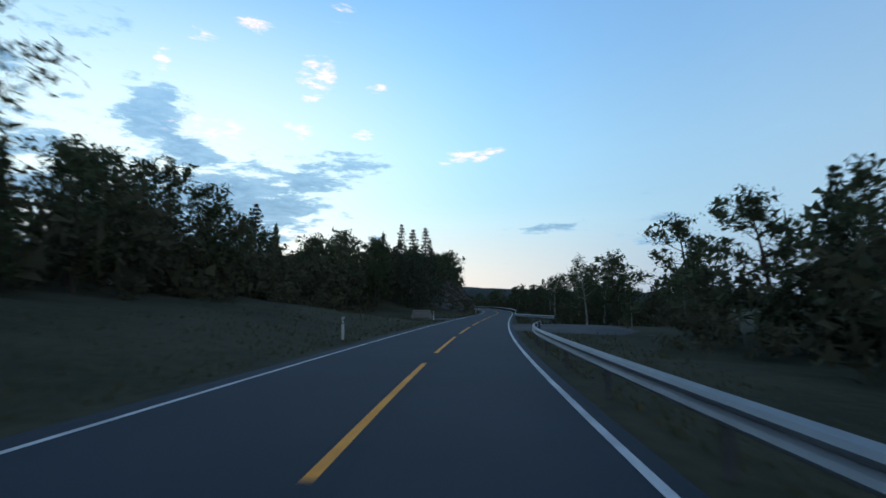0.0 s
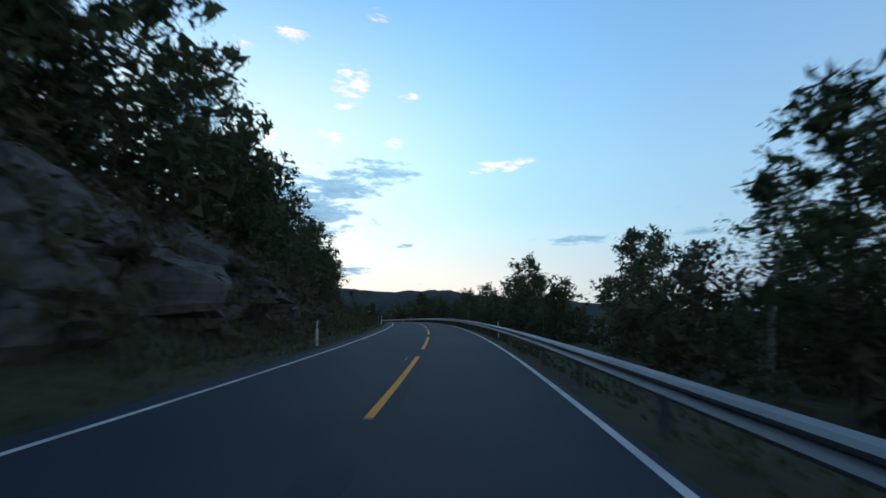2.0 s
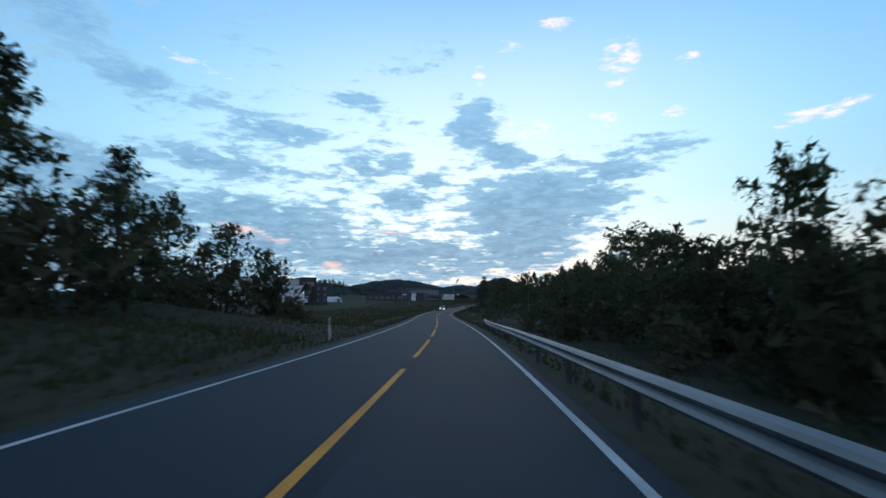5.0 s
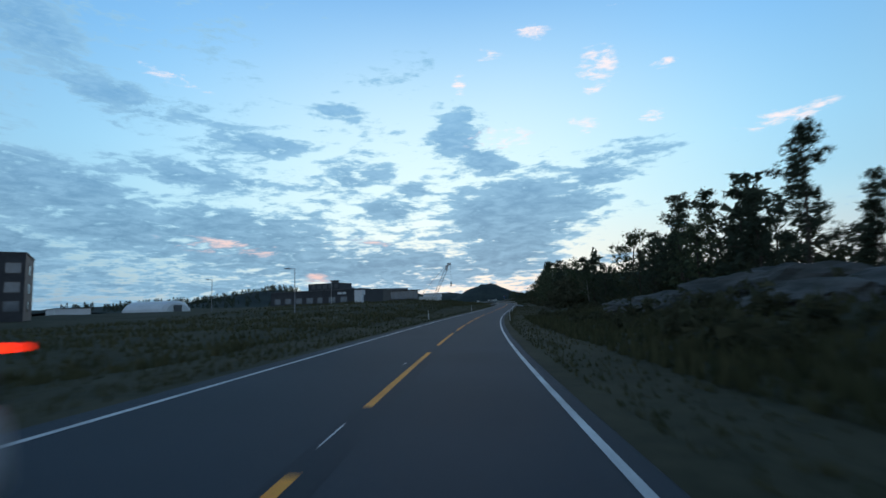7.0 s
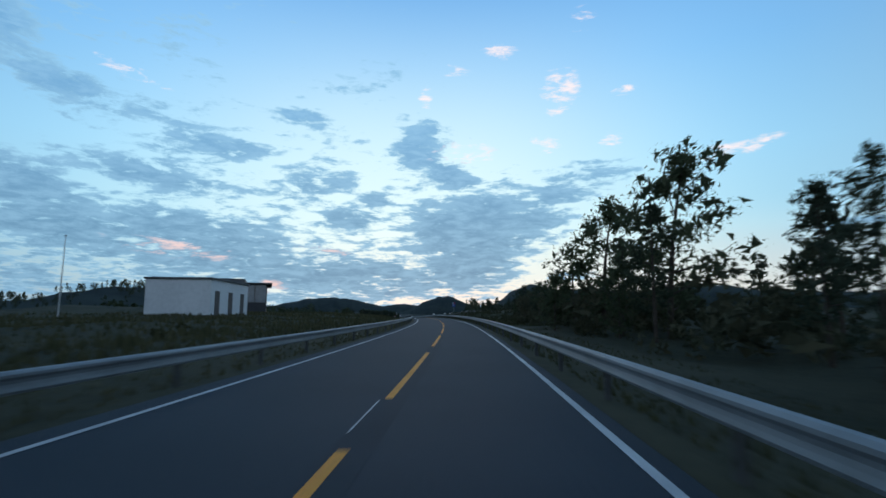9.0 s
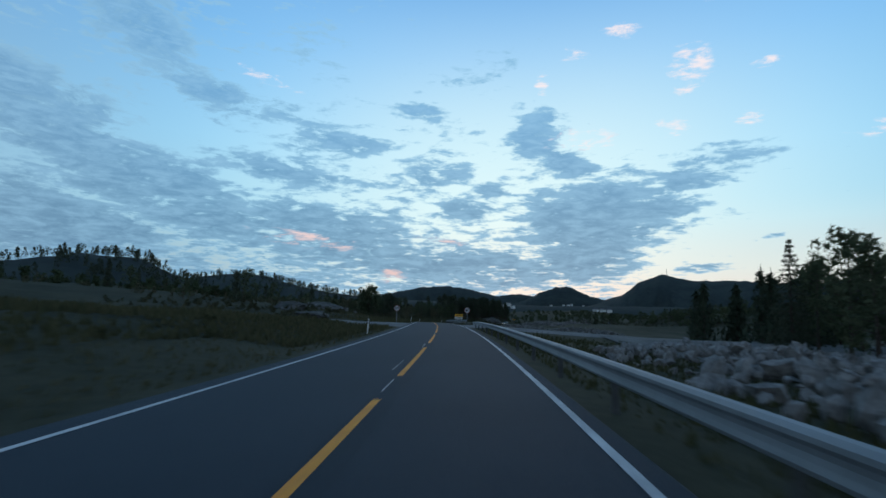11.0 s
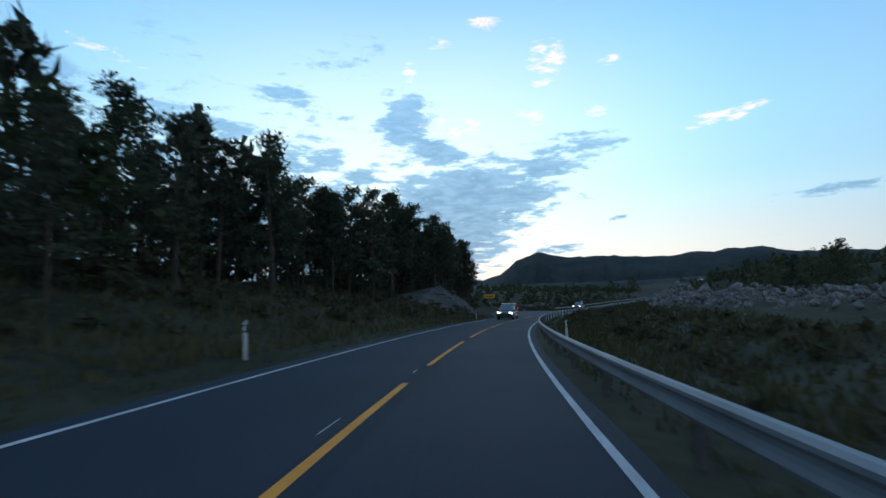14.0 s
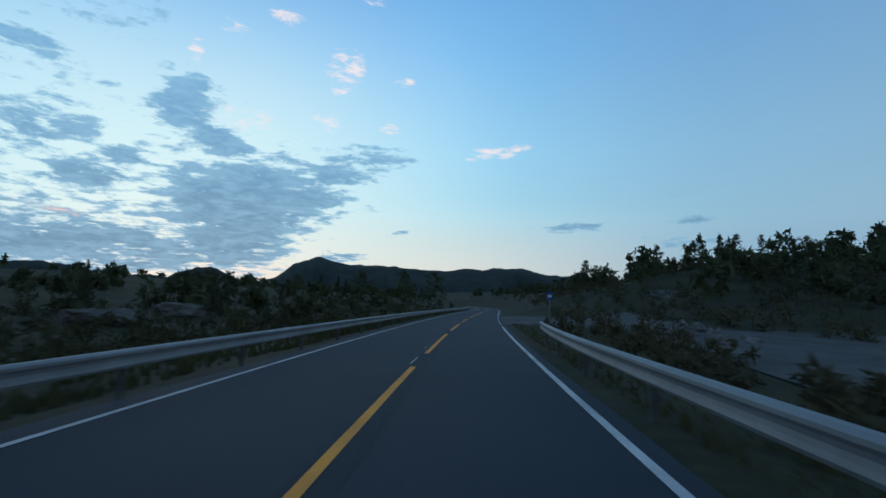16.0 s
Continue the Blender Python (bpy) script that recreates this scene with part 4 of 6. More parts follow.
def wood(s0, s1, d0, d1, tops, kinds, count, where, seed, deep=True):
    """Trees that fill a stretch of wood; the depth of a wood (deep=True) is one joined mesh, its fuller rows are trees of their own."""
    rng = np.random.default_rng(seed)
    count = int(count * .85) if deep is True else count
    vs, fs, mats = [], [], []
    for k in range(count):
        s = s0 + (s1 - s0) * (k + rng.random()) / count
        d = d0 + (d1 - d0) * rng.random()
        top = tops[0] + (tops[1] - tops[0]) * rng.random()
        kind = kinds[int(rng.integers(len(kinds)))]
        if deep is not True:
            plant(kind, s, d, side_height(s, d) + top, rng, where, 1.0, True)
            continue
        foot, high = ground_at(s, d), max(2.0, top) / 10
        a = rng.random() * 6.28
        turn_m = np.array([[math.cos(a), -math.sin(a), 0], [math.sin(a), math.cos(a), 0], [0, 0, 1]])
        pair = DEEP[kind][int(rng.integers(len(DEEP[kind])))]
        for slot, (pts, faces) in enumerate(pair):
            n0 = len(vs)
            vs.extend(((pts * high) @ turn_m.T + np.array(foot)).tolist())
            fs.extend([[i + n0 for i in f] for f in faces])
            mats.extend([slot + (1 if slot and kind in "ps" else 0)] * len(faces))
    if vs:
        me = mesh_of("woods", vs, fs, BARK)
        me.materials.append(LEAF)
        me.materials.append(NEEDLE)
        me.polygons.foreach_set("material_index", mats)
        tagged(new("woods", me), "dark depth of the wood " + WHERE[where], "woods", kind="stuff")


# the woods on the left bank up to the rock cut, over it and behind it
row_of([(11, -13.4, 13.6, "n"), (28, -24, 12.2, "b"), (33, -26, 13.1, "b"), (38, -27, 13.8, "b"), (40, -26, 14.1, "b"), (54, -26, 13.1, "s"),
        (66, -22, 10.3, "b"), (67, -24, 11.8, "b"), (73, -22, 13.1, "b"), (75, -24, 10.2, "b"), (83, -20, 12.6, "b"), (87, -15, 14.8, "s"),
        (92, -18, 16.5, "s"), (94, -14, 16.1, "s")], "bank")
row_of([(102, -14, 13.0, "s"), (109, -14, 13.1, "b"), (115, -16, 16.4, "s"), (132, -13, 16.0, "b"), (136, -14, 15.4, "b"), (140, -13, 15.8, "b"), (149, -15, 16.8, "b"),
        (155, -14, 15.2, "p"), (159, -14, 14.3, "b"), (166, -14, 13.8, "b"), (121, -15, 13, "b"), (126, -15, 14, "n")], "cut")
row_of([(175, -13.5, 15.6, "b"), (180, -14.5, 16.0, "b"), (185, -13.5, 15.6, "b"), (182, -14, 12.1, "b"), (190, -13, 14.6, "b"), (197, -14, 13.0, "b"), (203, -14, 13.2, "b"), (210, -13, 12.0, "b"), (223, -15, 11.3, "b"),
        (230, -15, 12.9, "b"), (237, -15, 13.4, "b"), (248, -16, 12.6, "n"), (260, -15, 11.4, "b"), (272, -16, 13.9, "b"), (279, -17, 14.4, "b"),
        (290, -17, 14.4, "b"), (308, -14, 13.8, "p"), (313, -15, 13.2, "p"), (325, -20, 13.4, "b"), (332, -19, 14.4, "s")], "slope")
row_of([(335, -17, 14.3, "p"), (341, -14, 13.7, "p"), (346, -15, 12.7, "b"), (348, -13, 12.8, "p"), (369, -18, 11.3, "b"), (378, -17, 12.0, "b"),
        (390, -15, 12.2, "p"), (391, -16, 11.0, "b"), (401, -13, 9.6, "b"), (402, -18, 9.5, "b"), (406, -16, 10.4, "b"), (418, -16, 9.9, "p"),
        (425, -15, 8.8, "b"), (428, -12, 6.4, "b"), (432, -15, 8.6, "p"), (438, -16, 8.2, "b"), (444, -15, 7.4, "b"), (449, -14, 6.2, "b")], "slope")
# behind the guardrail on the right
row_of([(25, 16, 8.0, "s"), (27, 14, 7.8, "b"), (45, 16, 9.5, "b"), (54, 9, 6.8, "n"), (64, 14, 5.8, "b"), (69, 13, 7.3, "n"), (98, 9, 7.6, "n"),
        (104, 11, 6.4, "b"), (100, 16, 9.6, "b"), (113, 9.6, 7.4, "n"), (116, 10.6, 7.6, "n"), (121, 10, 5.0, "b"), (126, 11, 5.2, "b"), (122, 13, 8.8, "n"), (138, 10, 6.4, "p"), (150, 13, 8.9, "s"), (164, 15, 7.7, "b"), (178, 9, 7.7, "b"),
        (183, 10, 6.6, "n"), (186, 17, 8.9, "b"), (195, 14, 6.1, "b"), (207, 15, 8.4, "p"), (211, 20, 10.0, "b"), (218, 9, 7.7, "b")], "rail")
row_of([(226, 10, 4.0, "s"), (247, 15, 7.7, "b"), (257, 22, 10.2, "b"), (261, 11, 6.1, "b"), (271, 13, 7.3, "b"), (274, 18, 9.2, "b"), (276, 12, 5.6, "b"), (283, 11, 5.2, "b"), (288, 11, 5.5, "b"), (293, 12, 5.9, "b"), (297, 12, 5.7, "p"), (301, 10, 5.2, "b"),
        (305, 11, 5.1, "b"), (306, 16, 8.2, "b"), (309, 11, 8.2, "p"), (320, 13, 7.8, "b"), (333, 18, 9.8, "s"), (340, 9, 5.8, "n"), (341, 16, 7.9, "b"),
        (345, 11, 5.3, "b"), (353, 13, 7.8, "n"), (355, 16, 7.7, "b"), (369, 14, 6.4, "b"), (379, 8, 6.5, "p")], "rail")
row_of([(383, 15, 8.6, "p"), (385, 10, 6.2, "p"), (396, 12, 8.5, "p"), (397, 9, 6.9, "p"), (400, 10, 6.8, "p"), (404, 11, 7.2, "p"), (409, 12, 7.5, "n"),
        (422, 13, 8.6, "n"), (433, 15, 9.0, "b"), (446, 13, 8.0, "b"), (460, 16, 8.5, "p")], "rail")
# the stand of pines on the rock outcrop on the right
row_of([(572, 11, 9.5, "p"), (579, 9, 7.6, "p"), (583, 11, 10.2, "p"), (589, 11, 11.7, "p"), (607, 16, 5.5, "p"), (608, 14, 9.0, "p"), (611, 19, 7.5, "p"), (618, 17, 8.1, "p"),
        (628, 18, 10.2, "p"), (632, 17, 10.8, "p"), (644, 18, 9.0, "p"), (651, 14, 6.2, "s"), (655, 18, 11.0, "b"), (659, 13, 6.0, "n"), (674, 14, 8.9, "p"),
        (686, 9, 7.1, "b"), (690, 10, 8.7, "n"), (700, 12, 7.4, "b"), (704, 9, 7.0, "p")], "rock")
row_of([(709, 10, 9.7, "p"), (712, 13, 10.9, "p"), (715, 16, 12.0, "b"), (716, 11, 11.0, "p"), (719, 10, 11.0, "p"), (733, 13, 11.5, "p"), (748, 13, 10.6, "b"),
        (770, 14, 12, "b"), (800, 14, 13.5, "b"), (818, 15, 14, "b")], "bank")
row_of([(979, 30, 8.0, "b"), (984, 32, 9.6, "b"), (988, 30, 9.0, "s"), (975, 36, 8.4, "p"), (993, 36, 8.8, "b")], "yard")
row_of([(1238, 33, 7.6, "b"), (1243, 34, 8.6, "b"), (1247, 36, 9.2, "p"), (1252, 38, 8.6, "s"), (1272, 36, 9.0, "p"), (1278, 35, 9.6, "b"), (1284, 37, 9.2, "p")], "yard")
# left again: the trees before and on the second rock
row_of([(1065, -16, 8.7, "b"), (1067, -17, 7.0, "b"), (1075, -12, 6.5, "p"), (1078, -13, 7.4, "p"), (1081, -14, 7.3, "p"), (1097, -22, 8.6, "p"), (1110, -22, 9.0, "b"), (1115, -15, 5.5, "p"),
        (1118, -30, 8.0, "p"), (1136, -28, 5.8, "b"), (1146, -12, 5.3, "p"), (1148, -18, 6.5, "b"), (1150, -14, 5.2, "p"), (1168, -24, 8.4, "b"), (1169, -22, 7.7, "b"),
        (1173, -22, 7.5, "s"), (1177, -22, 8.0, "s"), (1181, -12, 7.4, "p"), (1185, -14, 8.3, "b"), (1190, -18, 8.8, "b")], "slope")
row_of([(1194, -15, 10.9, "p"), (1200, -15, 11.5, "p"), (1206, -16, 11.8, "p"), (1208, -15, 11.6, "p"), (1216, -14, 13.0, "p"), (1217, -17, 13.7, "p"), (1220, -20, 14.0, "p"),
        (1221, -14, 13.8, "p"), (1224, -15, 14.6, "p"), (1227, -14, 13.7, "p"), (1231, -16, 14.0, "p"), (1233, -13, 13.4, "p"), (1228, -16, 13.4, "p"), (1236, -15, 13.6, "p"), (1239, -14, 12.6, "p"), (1242, -15, 12.4, "p"), (1246, -15, 12.2, "p"),
        (1249, -16, 11.9, "p"), (1251, -14, 12.0, "p"), (1256, -16, 11.4, "p")], "rock", 1.05)
row_of([(1297, 35, 9.0, "b"), (1360, 40, 9.3, "b"), (1378, 45, 12.8, "b"), (1385, 42, 13.6, "p"), (1402, 45, 16.0, "p"), (1427, 55, 18.3, "b"), (1448, 45, 19.3, "p"),
        (1492, 55, 21.0, "p"), (1507, 40, 20.1, "p"), (1354, -30, 3.7, "s"), (1397, -25, 7.4, "b"), (1429, -22, 9.7, "b"), (1470, -18, 12, "b"), (1350, -42, 5, "s")], "hill")
# the woods behind them
wood(-60, 100, -48, -26, (6, 10), "bbbs", 40, "bank", 41)
wood(95, 178, -30, -15, (5, 8), "bbbps", 40, "cut", 42)
wood(175, 430, -36, -16, (6, 9), "bbbps", 48, "slope", 43)
wood(-30, 450, 17, 36, (6, 9.5), "bbbnps", 64, "rail", 44)
wood(-20, 440, 8, 15, (3.0, 5.5), "bbn", 52, "rail", 45, 2)
wood(575, 830, 16, 34, (7, 10), "pppb", 52, "rock", 46)
wood(700, 830, 9, 15, (5, 9), "pb", 20, "bank", 47, 2)
wood(1090, 1190, -45, -20, (3.5, 6), "pbbs", 26, "slope", 48)
wood(1185, 1258, -30, -16, (8, 10.5), "pp", 44, "rock", 49)
wood(1340, 1600, 25, 90, (4, 7), "pbbs", 46, "hill", 50)
wood(1340, 1600, -80, -14, (3, 5), "pbbs", 34, "hill", 51)
wood(1284, 1345, -60, -16, (2.2, 3.4), "bbs", 16, "hill", 52)
wood(1020, 1090, -70, -26, (3, 6), "pbs", 16, "hill", 53)
wood(925, 1005, 40, 80, (6, 8.5), "ssbp", 30, "yard", 54)


# fuller rows between the front trees
wood(15, 98, -27, -19, (6.5, 9), "bbbs", 18, "bank", 141, 2)
wood(97, 178, -16, -13, (6, 8.5), "bbbps", 24, "cut", 142, 2)
wood(178, 428, -18, -13.5, (7.5, 9.8), "bbbp", 44, "slope", 143, 2)
wood(56, 455, 10, 17, (5.5, 8), "bbbnp", 50, "rail", 144, 2)
wood(620, 682, 13, 20, (4, 6.2), "ppb", 16, "rock", 145, 2)
wood(1188, 1257, -20, -13, (8.5, 11), "p", 30, "rock", 146, 2)
wood(1060, 1092, -20, -13, (3.5, 5.4), "pb", 14, "slope", 147, 2)
wood(1150, 1192, -22, -13, (5, 7), "pbs", 14, "slope", 148, 2)
wood(-25, 36, 13, 22, (6, 8.3), "bbns", 14, "rail", 149, 2)
wood(112, 206, -15, -12.3, (8, 11), "bbbp", 18, "cut", 150, 2)
wood(333, 368, -21, -13, (8.5, 11), "bbp", 12, "slope", 151, 2)
wood(684, 726, 9, 16, (6.5, 9.5), "pbn", 16, "rock", 152, 2)
wood(462, 574, 10, 24, (5, 8), "bbpn", 26, "bank", 153, 2)
wood(462, 574, 18, 40, (7, 9), "bbp", 30, "bank", 154)
wood(826, 872, 10, 20, (4, 8), "bp", 12, "bank", 155, 2)
wood(936, 992, 40, 60, (6.5, 9), "sssp", 50, "bank", 156)
wood(985, 1030, 38, 55, (8, 11), "sspb", 30, "bank", 158)
wood(1085, 1190, -60, -24, (2.6, 4.2), "bbps", 40, "slope", 159)
wood(925, 950, 20, 32, (3.0, 4.5), "ssp", 14, "bank", 157, 2)
row_of([(302, -15, 13.2, "b"), (306, -17, 13.8, "b"), (311, -18, 13.4, "b"), (304, -19, 14.2, "p"), (298, -17, 13.0, "b")], "slope", 1.1)
row_of([(303, 14, 7.6, "b"), (312, 13, 8.2, "b"), (300, 12, 6.4, "b"), (236, 13, 7.5, "b"), (98, 13, 8.0, "b"), (56, 12, 7.4, "b")], "rail", 1.1)
row_of([(392, 13, 8.8, "b"), (401, 13.5, 9.2, "p"), (408, 15, 9.0, "b"), (414, 14, 8.2, "b"), (384, 14, 8.4, "b")], "rail", 1.2)
plant("b", 1065.5, -16.5, 8.6, np.random.default_rng(3), "slope", 1.6)
plant("b", 1184, -14.5, 9.4, np.random.default_rng(4), "slope", 1.4)


def scrub(name, s0, s1, d0, d1, count, high, seed, label, mat=BUSH, leaf=.21):
    """Undergrowth along a stretch: low leafy clumps joined into one mesh."""
    rng = np.random.default_rng(seed)
    centres, radii = [], []
    for k in range(count):
        s, d = s0 + (s1 - s0) * rng.random(), d0 + (d1 - d0) * rng.random()
        foot = ground_at(s, d)
        h = high * (0.4 + .9 * rng.random())
        if h < 1.6:
            for j in range(3):
                centres.append((foot.x + rng.normal() * h * .35, foot.y + rng.normal() * h * .35, foot.z + h * (.15 + .33 * j)))
                radii.append(h * (.42 - .08 * j))
            continue
        for j in range(min(12, int(h * 2.4))):
            u = rng.random()
            wide = h * .36 * math.sin(math.pi * min(1, .18 + .8 * u)) ** .6
            centres.append((foot.x + rng.normal() * wide * .6, foot.y + rng.normal() * wide * .6, foot.z + h * (.08 + .9 * u)))
            radii.append(min(.95, h * .22) * (.7 + .5 * rng.random()) * (1.15 - .5 * u))
    ob = new(name, mesh_of(name, *leaf_cloud(rng, centres, radii, 14, leaf, .9, 0, .66 if name in ("thicket", "far_woods") else .42), mat))
    return tagged(ob, label, "shrubs", kind="stuff")


scrub("undergrowth", -40, 100, -30, -15, 120, 1.7, 61, "dense dark bushes under the bank's trees")
scrub("undergrowth", 100, 180, -20, -12.5, 80, 1.6, 62, "dark bushes on top of the rock cut")
scrub("undergrowth", 175, 430, -22, -12, 200, 1.7, 63, "dark bushes at the foot of the wooded slope")
scrub("undergrowth", -40, 36, 8, 22, 60, 1.9, 64, "dark bushes behind the guardrail")
scrub("undergrowth", 56, 250, 6, 16, 200, 1.9, 65, "dark bushes behind the guardrail")
scrub("undergrowth", 250, 460, 5.5, 16, 210, 1.8, 66, "dark bushes behind the guardrail")
scrub("undergrowth", 570, 830, 9, 20, 170, 1.5, 67, "low dark shrubs under the pines")
scrub("undergrowth", 575, 650, 5.5, 13, 130, .7, 78, "heather and low shrubs before the rock")
scrub("undergrowth", 1186, 1226, -13, -7.5, 90, .6, 79, "low scrub on the grassy slope")
scrub("undergrowth", 1238, 1257, -20, -9.5, 60, .5, 80, "rough grass tufts on the bank by the junction")
scrub("undergrowth", 1000, 1046, -40, -17, 160, .7, 84, "scrub and rough grass behind the lay-by")
scrub("undergrowth", 462, 572, 5.5, 18, 110, 1.5, 75, "low dark bushes on the grassy bank")
scrub("undergrowth", 828, 938, 4.5, 34, 800, .5, 76, "low dark heather and scrub on the mound")
scrub("tussock", 640, 996, -34, -8, 260, .26, 77, "low dry tussocks in the open field", BLADE, .12)
scrub("undergrowth", 1020, 1190, 4.2, 13, 420, .55, 68, "low green bushes between guardrail and stone yard")
scrub("undergrowth", 1190, 1304, 4.4, 13, 360, .6, 69, "low bushes behind the guardrail")
scrub("undergrowth", 1045, 1190, -30, -8, 260, 1.1, 70, "scrub on the stony hillside")
scrub("undergrowth", 1190, 1258, -22, -11, 60, .9, 71, "low scrub under the pines")
scrub("undergrowth", 1283, 1345, -70, -7, 420, .9, 81, "dense low scrub beyond the junction")
scrub("undergrowth", 1304, 1333, 3.8, 11, 70, .8, 82, "low bushes behind the guardrail")
scrub("undergrowth", 1284, 1420, -45, -8, 220, 1.2, 72, "bushes beyond the junction")
scrub("undergrowth", 1330, 1560, 10, 60, 160, 1.5, 73, "bushes on the far hillside")
scrub("undergrowth", 1020, 1100, -70, -20, 60, 1.6, 74, "scrub on the stony hillside")


scrub("thicket", -10, 100, -32, -19, 220, 5.5, 161, "dense tall thicket of young trees on the bank", BUSH, .2)
scrub("thicket", 98, 180, -26, -14, 130, 5.5, 162, "dense thicket of young trees above the rock", BUSH, .2)
scrub("thicket", 178, 425, -30, -17, 330, 5.5, 163, "dense thicket of young trees on the slope", BUSH, .2)
scrub("thicket", 672, 698, 9, 15, 44, 4.4, 178, "dense thicket of young trees beside the road")
scrub("thicket", -40, 34, 11, 28, 130, 4.2, 164, "dense thicket of young trees behind the guardrail")
scrub("thicket", 56, 250, 9, 24, 200, 4.2, 165, "dense thicket of young trees behind the guardrail", BUSH, .2)
scrub("thicket", 250, 465, 8, 24, 230, 4.2, 166, "dense thicket of young trees behind the guardrail", BUSH, .2)
scrub("thicket", 620, 850, 14, 30, 200, 4.0, 167, "dense thicket of young trees under the pines")
scrub("thicket", 390, 445, 12, 24, 80, 6.0, 176, "dense thicket of young trees behind the guardrail")
scrub("thicket", 412, 450, -21, -12, 60, 3.6, 179, "dense thicket of young trees on the slope", BUSH, .2)
scrub("thicket", 215, 300, -25, -15, 110, 6.5, 177, "dense thicket of young trees on the slope", BUSH, .2)
scrub("thicket", 688, 724, 10, 18, 70, 4.6, 174, "dense thicket of young trees beside the road")
scrub("thicket", 700, 850, 9, 16, 90, 3.5, 168, "dense thicket of young trees beside the road")
scrub("thicket", 1085, 1195, -40, -16, 190, 3.2, 169, "dense thicket of young trees on the slope")
scrub("thicket", 1190, 1255, -32, -18, 110, 3.4, 170, "dense thicket under the pines", BUSH, .2)
scrub("far_woods", 1340, 1640, 22, 120, 420, 4.5, 171, "dark woods covering the far hillside", LEAF, .6)
scrub("far_woods", 1310, 1640, -120, -18, 420, 2.6, 172, "dark woods covering the far hillside", LEAF, .6)
scrub("far_woods", 1090, 1190, -60, -24, 200, 2.4, 175, "dark woods covering the slope", LEAF, .5)
scrub("far_woods", 1035, 1180, -130, -45, 200, 2.4, 173, "dark woods covering the rocky hill", LEAF, .6)


def face_scrub(rock, count, seed, label, high=.55):
    """Bushes and heather clinging to the ledges of a rock face."""
    rng = np.random.default_rng(seed)
    spots = [rock.data.vertices[int(k)].co for k in rng.integers(0, len(rock.data.vertices), count)]
    centres = [tuple(p + Vector(rng.normal(size=3) * .15)) for p in spots]
    radii = [high * (.5 + .9 * rng.random()) for p in spots]
    return tagged(new("undergrowth", mesh_of("undergrowth", *leaf_cloud(rng, centres, radii, 22, .17, .8, .4, .4), BUSH)), label, "shrubs", kind="stuff")


face_scrub(tall_cut, 1000, 191, "bushes and heather on the ledges of the rock cut", .8)
face_scrub(low_cut, 26, 192, "heather on the low rock outcrop", .3)
scrub("undergrowth", 1332, 1420, 7, 60, 420, 1.3, 83, "dense dark scrub on the far hillside")


def verge(s0, s1, d0, d1, count, high, seed, label, broad=1.0):
    """Blades of grass along a stretch of verge."""
    rng = np.random.default_rng(seed)
    n = count
    s = s0 + (s1 - s0) * rng.random(n)
    d = d0 + (d1 - d0) * rng.random(n) ** 1.4
    vs, fs = [], []
    for k in range(n):
        p = ground_at(s[k], d[k])
        h = high * (.35 + .9 * rng.random()) * (.6 + .8 * abs(noise.noise(Vector((s[k] * .12, d[k] * .3, 5)))))
        a = rng.random() * 6.28
        w = Vector((math.cos(a), math.sin(a), 0)) * (.022 + .03 * rng.random()) * broad
        tip = p + Vector((rng.normal() * .16 * h, rng.normal() * .16 * h, h))
        vs += [p - w, p + w, tip]
        fs.append((3 * k, 3 * k + 1, 3 * k + 2))
    return tagged(new("verge_grass", mesh_of("verge_grass", vs, fs, BLADE)), label, "grass", kind="stuff")


for k, (a, b) in enumerate([(-10, 56), (65, 250), (250, 440), (440, 600), (600, 760), (760, 992), (1018, 1150), (1150, 1226)]):
    verge(a, b, -5.3, -14, int((b - a) * 70), .2, 80 + k, "dry uncut grass along the road verge")
for k, (a, b) in enumerate([(-10, 32), (45, 250), (250, 440), (440, 600), (600, 760), (760, 990), (1014, 1150), (1150, 1335)]):
    verge(a, b, 2.2, 7.5, int((b - a) * 60), .17, 90 + k, "dry uncut grass along the road verge")
verge(440, 985, -9, -45, 70000, .42, 99, "tall pale meadow grass in the open field", 2.4)
verge(1018, 1304, 3.2, 15, 30000, .38, 100, "rough grass between guardrail and stone", 2.2)
verge(828, 990, 3.2, 16, 16000, .36, 101, "rough grass on the mound", 2.2)
verge(1020, 1232, -6, -24, 30000, .38, 102, "rough grass on the bank", 2.2)
verge(575, 650, 4, 20, 14000, .42, 104, "rough heather and grass round the outcrop", 2.2)
verge(175, 430, -6, -13, 20000, .34, 105, "rough grass on the slope", 1.8)
verge(960, 994, -6, -30, 12000, .38, 106, "rough grass before the lay-by", 2.0)
verge(1284, 1400, -6, -24, 12000, .38, 103, "rough grass below the guardrail", 2.2)


